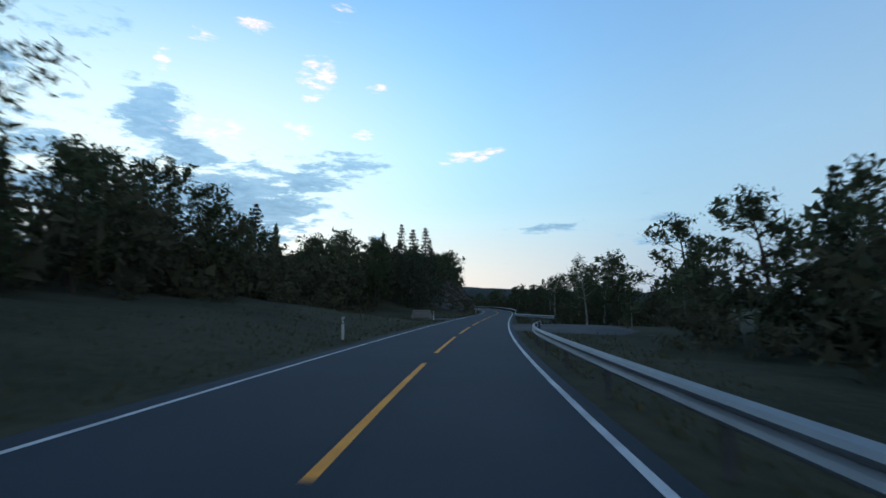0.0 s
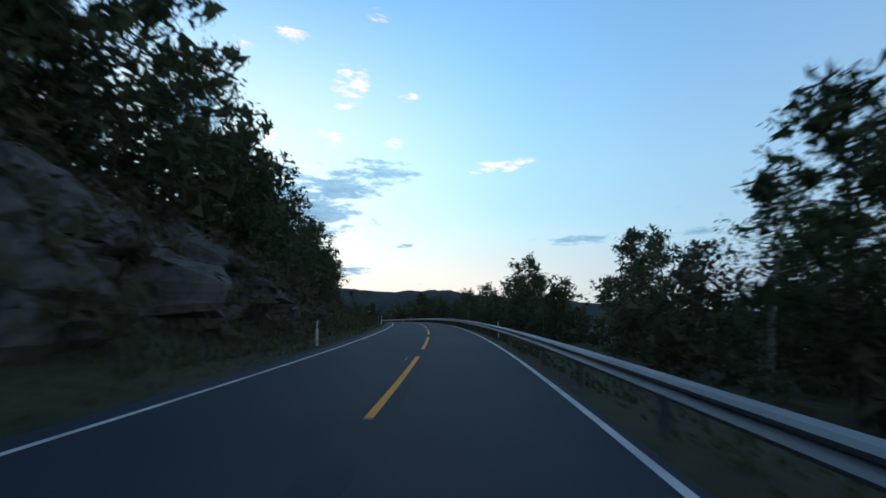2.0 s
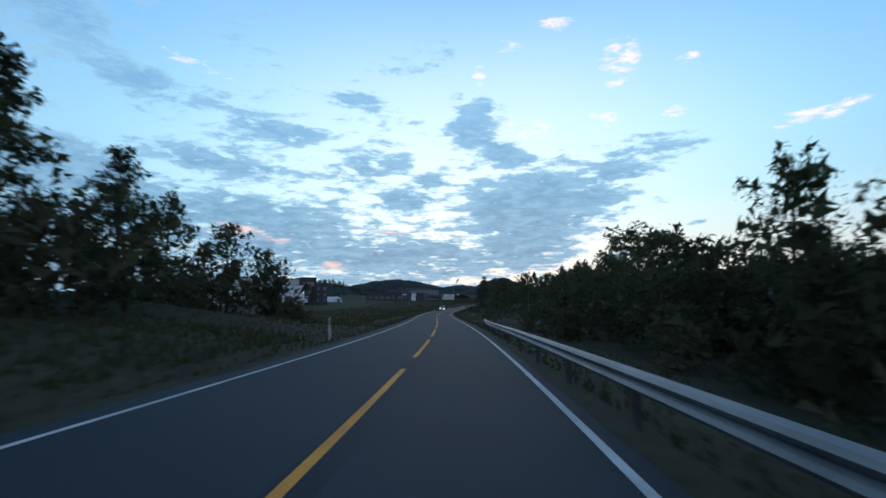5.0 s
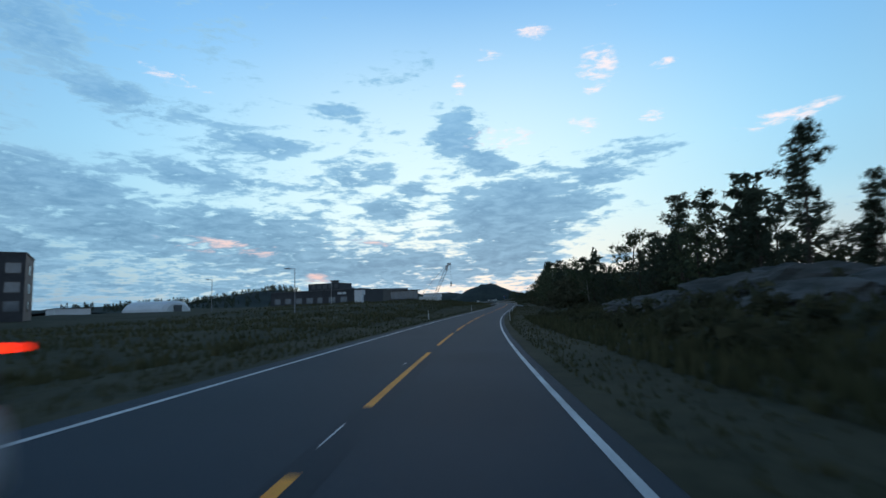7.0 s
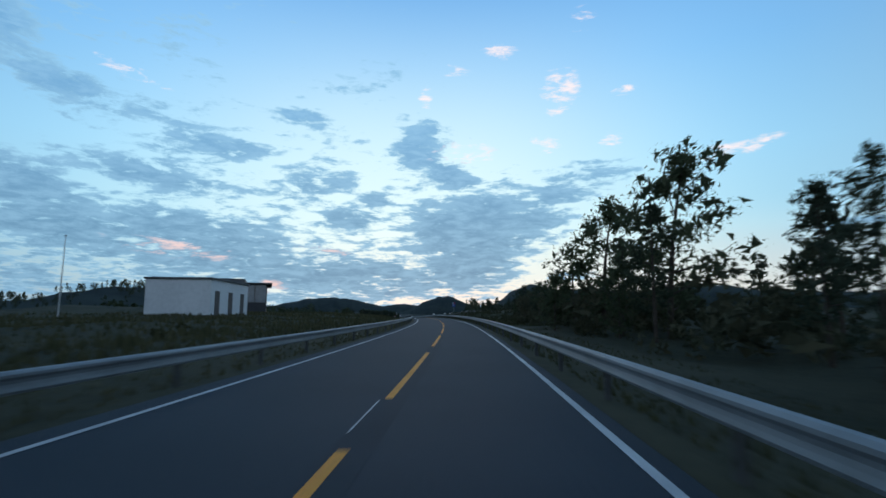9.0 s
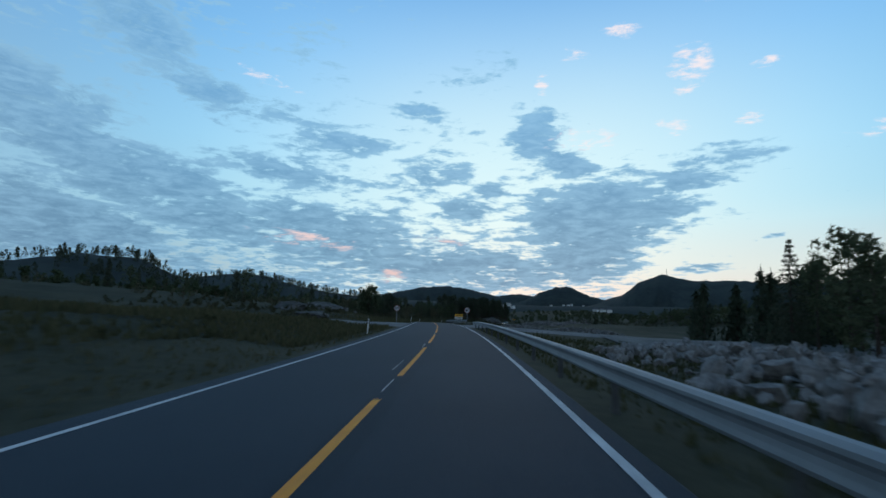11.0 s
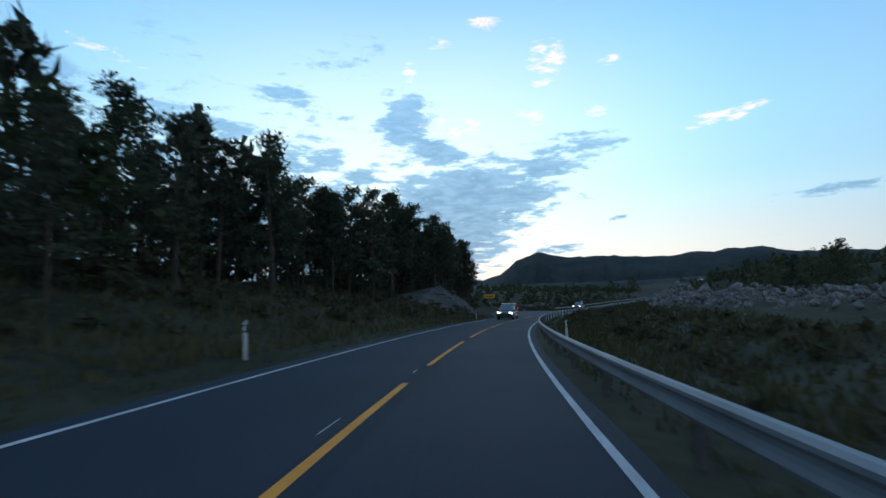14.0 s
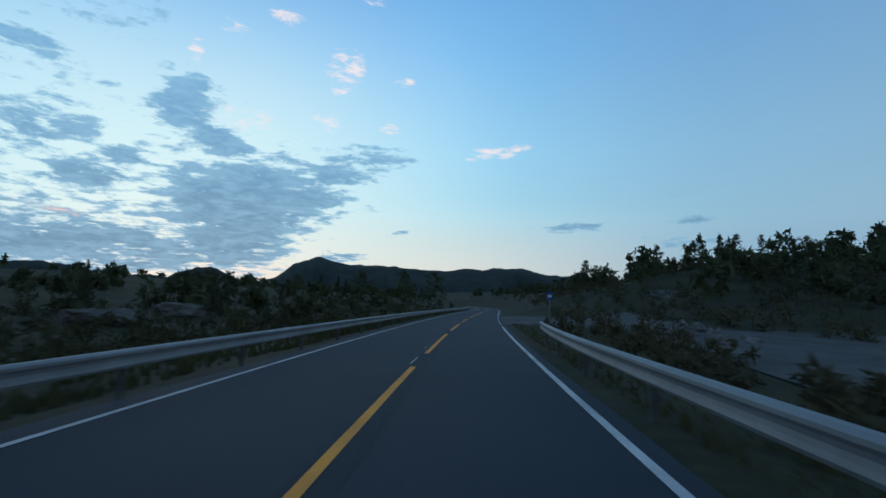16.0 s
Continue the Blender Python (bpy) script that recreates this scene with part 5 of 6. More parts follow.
# ---- distance ----
def ridge(name, away, points, label, deep, rough=.05, seed=0):
    """A mountain: heading, height (degrees) of its skyline as seen from the road's last third, at a distance."""
    cx, cy, _ = (float(v) for v in at(1150))
    eye_z = float(at(1150)[2])
    n, rows = 260, 13
    hs = np.linspace(points[0][0], points[-1][0], n)
    es = np.interp(-hs, [-p[0] for p in points], [p[1] for p in points])
    vs, fs = [], []
    for i in range(n):
        a = radians(hs[i])
        top = away * math.tan(radians(es[i])) + eye_z
        top += away * (.0016 * noise.noise(Vector((hs[i] * .9, seed, 0))) + .0011 * noise.noise(Vector((hs[i] * 2.7, seed, 4))) + .0006 * noise.noise(Vector((hs[i] * 9.0, seed, 8))))
        for j in range(rows):
            v = j / (rows - 1)                      # from the near foot, over the top, to the far foot
            fold = noise.noise(Vector((hs[i] * .5, j * .5, seed))) + .5 * noise.noise(Vector((hs[i] * 1.6, j * .9, seed + 5)))
            r = away + deep * (v * 2 - 1) + deep * .16 * fold
            z = -16 + (top + 16) * math.sin(math.pi * v) ** .8 * (1 + .10 * fold * (abs(v - .5) > .05))
            vs.append((cx - math.sin(a) * r, cy + math.cos(a) * r, z))
    for i in range(n - 1):
        for j in range(rows - 1):
            k = i * rows + j
            fs.append((k, k + 1, k + rows + 1, k + rows))
    return tagged(new(name, mesh_of(name, vs, fs, HILL, True)), label, "mountain", kind="structure")


def wooded_hill(points, trees, kinds, tall, seed, label):
    """A hill left of the open field, with trees on it. points: heading, height (degrees) and distance of its crest from the road at 880 m."""
    cx, cy, cz = (float(v) for v in at(880))
    rng = np.random.default_rng(seed)
    heads = [-p[0] for p in points]
    n, rows = 90, 15
    spot = lambda h: [float(np.interp(-h, heads, [p[k] for p in points])) for k in (1, 2)]

    def place(h, v):
        e, away = spot(h)
        top = away * math.tan(radians(e)) + 1.3
        fold = noise.noise(Vector((h * .35, v * 4, seed))) + .5 * noise.noise(Vector((h * 1.1, v * 9, seed)))
        r = away + .34 * away * (v * 2 - 1)
        z = cz - 4 + (top + 4) * math.sin(math.pi * v) ** .9 * (1 + .08 * fold)
        return cx - math.sin(radians(h)) * r, cy + math.cos(radians(h)) * r, z

    hs = np.linspace(points[0][0], points[-1][0], n)
    vs = [place(h, j / (rows - 1)) for h in hs for j in range(rows)]
    fs = [(i * rows + j, i * rows + j + 1, (i + 1) * rows + j + 1, (i + 1) * rows + j) for i in range(n - 1) for j in range(rows - 1)]
    tagged(new("backdrop_hill", mesh_of("backdrop_hill", vs, fs, HILL, True)), label, "hill", kind="structure")
    leaves = []
    for k in range(trees):
        x, y, z = place(points[0][0] + (points[-1][0] - points[0][0]) * rng.random(), .06 + .48 * rng.random() ** .8)
        kind = kinds[int(rng.integers(len(kinds)))]
        pts = DEEP[kind][int(rng.integers(len(DEEP[kind])))][1][0].reshape(-1, 3, 3)[::3]
        mid = pts.mean(1, keepdims=True)
        a, high = rng.random() * 6.28, (tall[0] + (tall[1] - tall[0]) * rng.random()) / 10
        turn_m = np.array([[math.cos(a), -math.sin(a), 0], [math.sin(a), math.cos(a), 0], [0, 0, 1]])
        leaves.append(((mid + (pts - mid) * 1.6).reshape(-1, 3) * high) @ turn_m.T + np.array((x, y, z - .3)))
    tagged(new("far_woods", mesh_of("far_woods", np.concatenate(leaves), None, NEEDLE)), "dark conifers and birches covering the rocky hill", "woods", kind="stuff")


wooded_hill([(98, .3, 390), (88, .9, 390), (75, 1.4, 390), (71.9, 2.3, 390), (67.3, 3.3, 395), (63.6, 2.9, 410), (61, 1.8, 430), (58, .4, 450)], 300, "ppsbb", (4, 7.5), 301, "dark wooded rocky hill beyond the open field")
wooded_hill([(66, 1.4, 900), (61, 2.2, 900), (57.6, 2.6, 880), (55.5, 2.3, 840), (51, 1.2, 760), (46.3, .7, 760), (42, .2, 760)], 300, "ppsbb", (5, 9), 302, "long low wooded hill behind the road's bend")
ridge("backdrop_mountain", 3300, [(24.5, .1), (22.5, .7), (19.3, 1.9), (18.3, 2.6), (17.6, 3.35), (16.3, 3.7), (15.4, 4.15), (14.9, 4.15), (13.9, 3.75), (12.3, 3.5), (8.3, 3.5), (2.7, 3.2), (-.3, 3.4), (-5.7, 3.6), (-8.2, 3.1), (-14, 2.8), (-30, 2.0), (-50, 1.4)],
      "dark wooded mountain with a blunt rocky summit", 900, .03, 1)
ridge("backdrop_mountain", 4200, [(32.5, .2), (29.5, 1.2), (28.3, 1.9), (26.6, 2.5), (24.8, 2.55), (23.4, 1.9), (21.0, 1.2), (18, .5)], "small flat-topped dark mountain", 500, .03, 2)
ridge("backdrop_mountain", 4600, [(56, .4), (50, .8), (45.5, 1.3), (42, 2.1), (39, 2.4), (36, 2.1), (33, 1.4), (31, 1.7), (28.5, 1.5), (25, .5)], "long rounded wooded ridge", 600, .05, 3)
ridge("backdrop_hills", 1900, [(110, 1.0), (95, 1.3), (80, .9), (72, 1.3), (64, .9), (55, 1.2), (47, .7), (38, .9), (28, .6), (18, .8), (6, .9), (-4, 1.2), (-15, 1.5), (-30, 1.6), (-55, 1.3)], "low dark wooded hills", 300, .12, 4)
ridge("backdrop_hills", 900, [(-6, .2), (-10, 1.6), (-18, 2.2), (-28, 2.4), (-45, 2.0)], "low dark wooded hills", 160, .1, 5)

WHITE_WALL = material("white_cladding", (0.62, 0.64, 0.66), 0.6, (0.52, 0.54, 0.56), 2.0, 0.2, 0.1)
DARK_WALL = material("black_cladding", (0.045, 0.048, 0.055), 0.6, (0.03, 0.032, 0.038), 2.0, 0.3, 0.15)
ROOF = material("grey_roof_sheet", (0.10, 0.105, 0.11), 0.7, (0.06, 0.064, 0.07), 3.0, 0.4, 0.2)
GLASS = material("window_glass", (0.10, 0.13, 0.16), 0.12, (0.07, 0.09, 0.11), 1.0, 0.2, 0.0, spec=1.0)
LAMP_GLOW = glowing("lamp_glow", (1.0, 0.86, 0.66), 6.0)
HOUSE_WHITE = material("white_boards", (0.66, 0.66, 0.64), 0.7, (0.5, 0.5, 0.48), 4.0, 0.3, 0.2)


def stand(ob, s, d, turn=0.0, up=0.0):
    """Sets a thing on the ground; its y runs along the road, its x to the right."""
    p = ground_at(s, d)
    ob.matrix_basis = Matrix.Translation((p.x, p.y, p.z + up)) @ pose(0, 0, 0, 0, 0, heading_at(s) + turn)
    return ob


def window(parent, x, y, z, w, h, face, name="window"):
    """A framed window on a wall; face: 'x' or 'y' and the sign of its outward side."""
    axis, sg = face[1], (1 if face[0] == "+" else -1)
    t = .06 * sg
    if axis == "y":
        fr = boxes((x - w / 2, y, z, x + w / 2, y + t, z + .08), (x - w / 2, y, z + h - .08, x + w / 2, y + t, z + h), (x - w / 2, y, z, x - w / 2 + .08, y + t, z + h), (x + w / 2 - .08, y, z, x + w / 2, y + t, z + h))
        gl = boxes((x - w / 2 + .05, y + t * .2, z + .05, x + w / 2 - .05, y + t * .5, z + h - .05))
    else:
        fr = boxes((x, y - w / 2, z, x + t, y + w / 2, z + .08), (x, y - w / 2, z + h - .08, x + t, y + w / 2, z + h), (x, y - w / 2, z, x + t, y - w / 2 + .08, z + h), (x, y + w / 2 - .08, z, x + t, y + w / 2, z + h))
        gl = boxes((x + t * .2, y - w / 2 + .05, z + .05, x + t * .5, y + w / 2 - .05, z + h - .05))
    f = part(name, fr, ROOF, parent)
    part("pane", gl, GLASS, f, "pale glass pane reflecting the sky")
    return f


def bars(parent, x, y, z, widths, h, mat, face_y=True, name="lettering"):
    """Unreadable writing as plain bars."""
    bm = bmesh.new()
    for w in widths:
        if face_y:
            box(bm, x, y - .03, z, x + w, y, z + h)
        else:
            box(bm, x, y, z, x + .03, y + w, z + h)
        x, y = (x + w + h * .35, y) if face_y else (x, y + w + h * .35)
    return part(name, bm, mat, parent)


def haulage_building():
    """White hall with a black three-storey office block."""
    b = new("haulage_building")
    part("hall_wall", boxes((-44, 0, -.5, -.1, 26, 8.6)), WHITE_WALL, b, "white corrugated wall")
    part("hall_wall", boxes((-44, 8, 8.6, -.1, 30, 11.6)), WHITE_WALL, b, "white corrugated upper wall")
    part("roof", boxes((-44.2, -.2, 8.6, .02, 8, 8.85), (-44.2, 7.8, 11.6, 0, 30.2, 11.9)), ROOF, b)
    block = part("office_wall", boxes((0, 3, -.5, 6.6, 16, 12.2)), DARK_WALL, b, "black clad office block")
    low = part("office_wall", boxes((6.6, 3.4, -.5, 12.2, 15, 9.3)), DARK_WALL, b, "black clad lower office block")
    part("roof", boxes((-.1, 2.9, 12.2, 6.7, 16.1, 12.45), (6.6, 3.3, 9.3, 12.3, 15.1, 9.5)), ROOF, b)
    for z in (1.0, 4.3, 8.2):
        window(block, 3.6, 3.0, z, 3.6, 2.0, "-y")
        window(block, .7, 3.0, z, .9, 2.0, "-y")
    for z in (.9, 3.6, 6.4):
        window(low, 7.6, 3.4, z, 1.1, 1.5, "-y")
        window(low, 10.8, 3.4, z, 1.9, 1.6, "-y")
        window(low, 12.2, 9, z, 2.4, 1.6, "+x")
    door = part("door", boxes((-3.4, -.06, 0, -1.2, .0, 3.2), bevel=.02), ROOF, b, "grey roller door")
    part("handle", boxes((-2.4, -.1, .9, -2.2, -.06, 1.0)), STEEL, door)
    for x in (-9, -13.5, -18):
        part("door", boxes((x, -.06, 0, x + 3.4, .0, 3.6), bevel=.02), ROOF, b, "grey roller door")
    bars(b, -13.5, -.03, 4.6, [.5, .5, .5, .55, .5, .4, .35], 1.1, DARK_WALL)
    lamp = part("wall_lamp", boxes((-1.3, -.5, 5.6, -.5, 0, 5.75), bevel=.02), ROOF, b)
    part("bulb", boxes((-1.25, -.45, 5.52, -.55, -.1, 5.6)), LAMP_GLOW, lamp, "lit lamp")
    return tagged(b, "white haulage hall with a black three-storey office", "building")


def showroom_building():
    """Black trade building: a long hall, and a wing set askew at its corner with a white end panel and a rooftop plant room."""
    b = new("trade_building")
    askew = pose(0, 0, 0, 0, 0, -13)

    def turned(bm):
        bm.transform(askew)
        return bm

    hall = part("wall", boxes((-15, 3, -3, -.6, 31, 6.75)), DARK_WALL, b, "black clad long hall")
    wing = part("wall", turned(boxes((-38, 0, -3, -.3, 13, 6.6))), DARK_WALL, b, "black clad office wing")
    part("roof", boxes((-15.2, 2.8, 6.75, -.45, 31.2, 6.95)), ROOF, b)
    part("roof", turned(boxes((-38.2, -.2, 6.6, -.2, 13.2, 6.82))), ROOF, b)
    room = part("plant_room", turned(boxes((-24, 3, 6.82, -11, 10, 9.2), bevel=.05)), DARK_WALL, b)
    for k in range(5):
        part("louvre", turned(boxes((-22.6 + k * 2.4, 2.95, 7.4, -21.0 + k * 2.4, 3.0, 8.8))), ROOF, room)
    flue = part("flue", turned(boxes((-14.6, 3.2, 9.2, -12.6, 5, 9.9), bevel=.1)), ROOF, b)
    part("cap", turned(boxes((-15, 2.9, 9.9, -12.2, 5.3, 10.1), bevel=.08)), STEEL, flue)
    panel = part("end_panel", boxes((-2.4, -.5, -3, .2, 2.9, 6.3)), WHITE_WALL, b, "white rendered end panel")
    window(panel, .2, 1.4, 2.4, 1.5, 2.4, "+x")
    for k in range(6):
        window(hall, -.6, 5.4 + k * 4.2, 1.2, 2.0, 1.0, "+x")
    for k in range(7):
        pane = boxes((-36 + k * 4.6, -.06, 2.6, -33.4 + k * 4.6, 0, 4.4))
        part("window", turned(pane), GLASS, wing, "dark window")
    for k in range(4):
        part("roof_vent", boxes((-6, 6 + k * 6, 6.95, -5.2, 6.8 + k * 6, 7.5), bevel=.1), STEEL, b)
    bars(b, -.57, 12, 5.2, [.8, 1.0, .7], .7, WHITE_WALL, False)
    part("lettering", turned(boxes((-9.5, -.05, 5.2, -7.8, 0, 5.9), (-7.5, -.05, 5.2, -6.2, 0, 5.9))), WHITE_WALL, b)
    return tagged(b, "black trade building with a white end panel", "building")


def glass_building():
    b = new("glass_building")
    wall = part("wall", boxes((-30, 0, -.5, 0, 18, 7.2)), DARK_WALL, b, "dark clad wall")
    part("roof", boxes((-31, -1.4, 8.6, 1.4, 19, 9.0), bevel=.03), ROOF, b, "thin overhanging flat roof")
    part("roof", boxes((-30, 2, 9.0, -6, 16, 10.2), bevel=.1), ROOF, b)
    for k in range(9):
        window(wall, -1.6 - k * 3.1, 0, 3.4, 3.0, 5.0, "-y")
    part("upper_wall", boxes((-30, .1, 7.2, -.05, 18, 8.6)), DARK_WALL, b)
    for k in range(4):
        window(wall, 0, 2.2 + k * 4.2, 3.4, 3.8, 5.0, "+x")
    return tagged(b, "dark two-storey building with tall windows and overhanging roof", "building")


def shed(w, l, h, label, mat):
    b = new("shed")
    part("wall", boxes((-w / 2, -l / 2, -.4, w / 2, l / 2, h)), mat, b)
    part("roof", boxes((-w / 2 - .2, -l / 2 - .2, h, w / 2 + .2, l / 2 + .2, h + .25), bevel=.03), ROOF, b)
    for k in range(3):
        part("door", boxes((w / 2, -l / 2 + (k + .3) * l / 3, 0, w / 2 + .05, -l / 2 + (k + .62) * l / 3, h * .7)), DARK_WALL, b)
    return tagged(b, label, "building")


HB = (643, -74)
stand(haulage_building(), HB[0], HB[1], 40)
showroom = stand(showroom_building(), 747.8, -46.4, 18.7 - heading_at(747.8), -side_height(747.8, -46.4))
stand(glass_building(), 922, -44, 10)
stand(shed(9, 26, 3.2, "long low white shed across the field", WHITE_WALL), 735, -140, 50)
stand(shed(8, 14, 4.5, "small grey and white building beyond the hall", WHITE_WALL), 838, -34)


def tent_hall():
    """A long white fabric hall with a rounded roof."""
    b = new("tent_hall")
    vs, fs, n = [], [], 9
    for j, y in enumerate((-8, -7.4, 7.4, 8)):
        for i in range(n):
            a = math.pi * i / (n - 1)
            k = .8 if j in (0, 3) else 1.0
            vs.append((-4.5 * math.cos(a) * k, y, 3.4 * math.sin(a) * k))
    for j in range(3):
        for i in range(n - 1):
            a = j * n + i
            fs.append((a, a + 1, a + n + 1, a + n))
    fs += [tuple(range(n)), tuple(range(4 * n - 1, 3 * n - 1, -1))]
    tie("cover", mesh_of("cover", vs, fs, WHITE_WALL, False), b)
    part("door", boxes((-1.2, -8.1, 0, 1.2, -8.0, 2.2)), ROOF, b)
    return tagged(b, "white rounded fabric hall across the field", "building")


stand(tent_hall(), 712, -92, 75)


def truck():
    """A white lorry seen from behind, parked by the hall."""
    b = new("truck")
    part("body", boxes((-1.25, -3.5, 1.0, 1.25, 3.5, 3.7), bevel=.05), PLASTIC, b)
    part("cab", boxes((-1.2, 3.6, .5, 1.2, 5.6, 3.0), bevel=.15), PLASTIC, b)
    part("chassis", boxes((-.9, -3.4, .55, .9, 5.4, .95)), BLACK, b)
    part("rear_door", boxes((-1.15, -3.55, 1.1, -.02, -3.5, 3.6), (.02, -3.55, 1.1, 1.15, -3.5, 3.6)), WHITE_WALL, b)
    for x in (-1.05, 1.05):
        for y in (-2.4, 4.4):
            bm = bmesh.new()
            bmesh.ops.create_cone(bm, cap_ends=True, segments=16, radius1=.5, radius2=.5, depth=.32, matrix=pose(x, y, .5, 0, 90, 0))
            part("wheel", bm, BLACK, b)
    return tagged(b, "white lorry parked in front of the haulage hall", "truck")


stand(truck(), HB[0] - 4, HB[1] + 1, 40)


def crane():
    """A mobile lattice-boom crane: tracks, house, counterweight, boom, jib head, stays and hook."""
    b = new("crawler_crane")
    part("track", boxes((-2.6, -3, 0, -1.7, 3, 1.0), bevel=.2), BLACK, b)
    part("track", boxes((1.7, -3, 0, 2.6, 3, 1.0), bevel=.2), BLACK, b)
    house = part("house", boxes((-1.6, -3.6, 1.1, 1.6, 1.8, 3.0), bevel=.1), PLASTIC, b, "white crane house")
    part("counterweight", boxes((-1.5, -4.4, 1.1, 1.5, -3.6, 2.4), bevel=.08), ROOF, house)
    cab = part("cab", boxes((.7, 1.8, 1.2, 1.6, 3.2, 3.0), bevel=.1), PLASTIC, b)
    part("pane", boxes((.75, 3.2, 1.9, 1.55, 3.23, 2.9)), GLASS, cab)
    foot, head = Vector((0, 1.4, 1.6)), Vector((0, 7.6, 15.0))
    tubes, n = [], 16
    axis = (head - foot).normalized()
    side, up = Vector((1, 0, 0)), axis.cross(Vector((1, 0, 0)))
    ring = lambda u: [foot.lerp(head, u) + side * sx * .55 * (.35 + .65 * math.sin(math.pi * min(1, u * 2 + .1) / 2)) * (1 if u < .85 else .6) + up * sz * .5 * (1 if u < .85 else .6)
                      for sx, sz in ((-1, -1), (1, -1), (1, 1), (-1, 1))]
    for k in range(n):
        p, q = ring(k / n), ring((k + 1) / n)
        for j in range(4):
            tubes.append(tube([p[j], q[j]], [.06, .06], 4))
            tubes.append(tube([p[j], q[(j + 1) % 4]], [.035, .035], 3))
    tie("boom", mesh_of("boom", *join_tubes(tubes), STEEL), b, "steel lattice boom")
    part("boom_tip", boxes((-.5, 7.2, 14.5, .5, 8.6, 15.5), bevel=.15), PLASTIC, b)
    part("boom_section", boxes((-.42, 6.5, 12.7, .42, 7.4, 14.6), bevel=.05), PLASTIC, b)
    tie("stay", mesh_of("stay", *join_tubes([tube([(x, -3.4, 3.2), (x, 2.0, 9.4), (x, 7.2, 15)], [.03] * 3, 3) for x in (-.5, .5)]), STEEL), b)
    rope = tie("rope", mesh_of("rope", *tube([(0, 8.4, 15), (0, 8.4, 8.5)], [.03, .03], 3), BLACK), b)
    part("hook", boxes((-.15, 8.2, 6.6, .15, 8.6, 8.5), bevel=.1), BLACK, rope)
    return tagged(b, "white crawler crane with a raised lattice boom", "crane")


stand(crane(), 781, -30, -84)


def lamp_post(high):
    b = new("street_lamp")
    tie("pole", mesh_of("pole", *tube([(0, 0, -.3), (0, 0, high * .6), (0, 0, high)], [.09, .07, .05], 8), STEEL), b)
    part("arm", boxes((-.05, 0, high - .08, .05, 1.2, high), bevel=.02), STEEL, b)
    part("head", boxes((-.16, .7, high - .02, .16, 1.5, high + .1), bevel=.04), STEEL, b)
    return tagged(b, "slim steel street lamp in the field", "street lamp", "street lamps")


stand(lamp_post(6.4), 657, -28, 90)
stand(lamp_post(7.0), 690, -62, 90)
for s, d in ((790, -30), (812, -36), (735, -52)):
    b = new("flagpole")
    tie("pole", mesh_of("pole", *tube([(0, 0, -.3), (0, 0, 4), (0, 0, 7.5)], [.06, .05, .03], 6), PLASTIC), b)
    part("finial", boxes((-.06, -.06, 7.5, .06, .06, 7.65), bevel=.03), STEEL, b)
    tagged(b, "bare white flagpole by the trade building", "flagpole", "flagpoles")
    stand(b, s, d)


def house(w, l, h, mat):
    b = new("house")
    wall = part("wall", boxes((-w / 2, -l / 2, -3, w / 2, l / 2, h)), mat, b)
    vs = [(-w / 2 - .4, -l / 2 - .4, h), (w / 2 + .4, -l / 2 - .4, h), (w / 2 + .4, l / 2 + .4, h), (-w / 2 - .4, l / 2 + .4, h), (0, -l / 2 - .4, h + w * .38), (0, l / 2 + .4, h + w * .38)]
    tie("roof", mesh_of("roof", vs, [(0, 1, 4), (2, 3, 5), (1, 2, 5, 4), (3, 0, 4, 5), (3, 2, 1, 0)], ROOF), b)
    for y in (-l / 4, l / 4):
        window(wall, w / 2, y, h * .35, 1.3, 1.3, "+x")
    window(wall, 0, -l / 2, h * .35, 1.3, 1.3, "-y")
    return tagged(b, "white wooden house far off at the mountain's foot", "house", "houses at the mountain's foot")


first_house = house(9, 12, 6, HOUSE_WHITE)
house_rng = random.Random(12)
cx, cy, cz = (float(v) for v in at(1150))
spots_for_houses = []
for heading_deg, away, count, spread in ((25.5, 2700, 12, 3.2), (12.5, 2150, 9, 2.5), (5.5, 2000, 11, 4.0), (31, 1500, 5, 2.0), (-1, 1500, 4, 1.0), (20, 1250, 4, 1.5)):
    for k in range(count):
        a = radians(heading_deg + house_rng.uniform(-spread, spread))
        r = away + house_rng.uniform(-60, 60)
        spots_for_houses.append((cx - math.sin(a) * r, cy + math.cos(a) * r, -14 + (r * math.tan(radians(house_rng.uniform(.35, .9))) if away > 1300 else 10), house_rng.uniform(0, 360)))
for k, (x, y, z, turn_deg) in enumerate(spots_for_houses):
    m = Matrix.Translation((x, y, z)) @ pose(0, 0, 0, 0, 0, turn_deg)
    if k == 0:
        first_house.matrix_basis = m
    else:
        copy_thing(first_house, m)

mast = new("radio_mast")
a = radians(14.8)
mast.location = (cx - math.sin(a) * 3300, cy + math.cos(a) * 3300, 3300 * math.tan(radians(4.0)) + cz - 4)
tie("pole", mesh_of("pole", *tube([(0, 0, -8), (0, 0, 30), (0, 0, 48)], [1.2, 1.0, .5], 5), STEEL), mast)
part("platform", boxes((-2, -2, 30, 2, 2, 32), bevel=.2), STEEL, mast)
tagged(mast, "thin radio mast on the mountain summit", "mast")

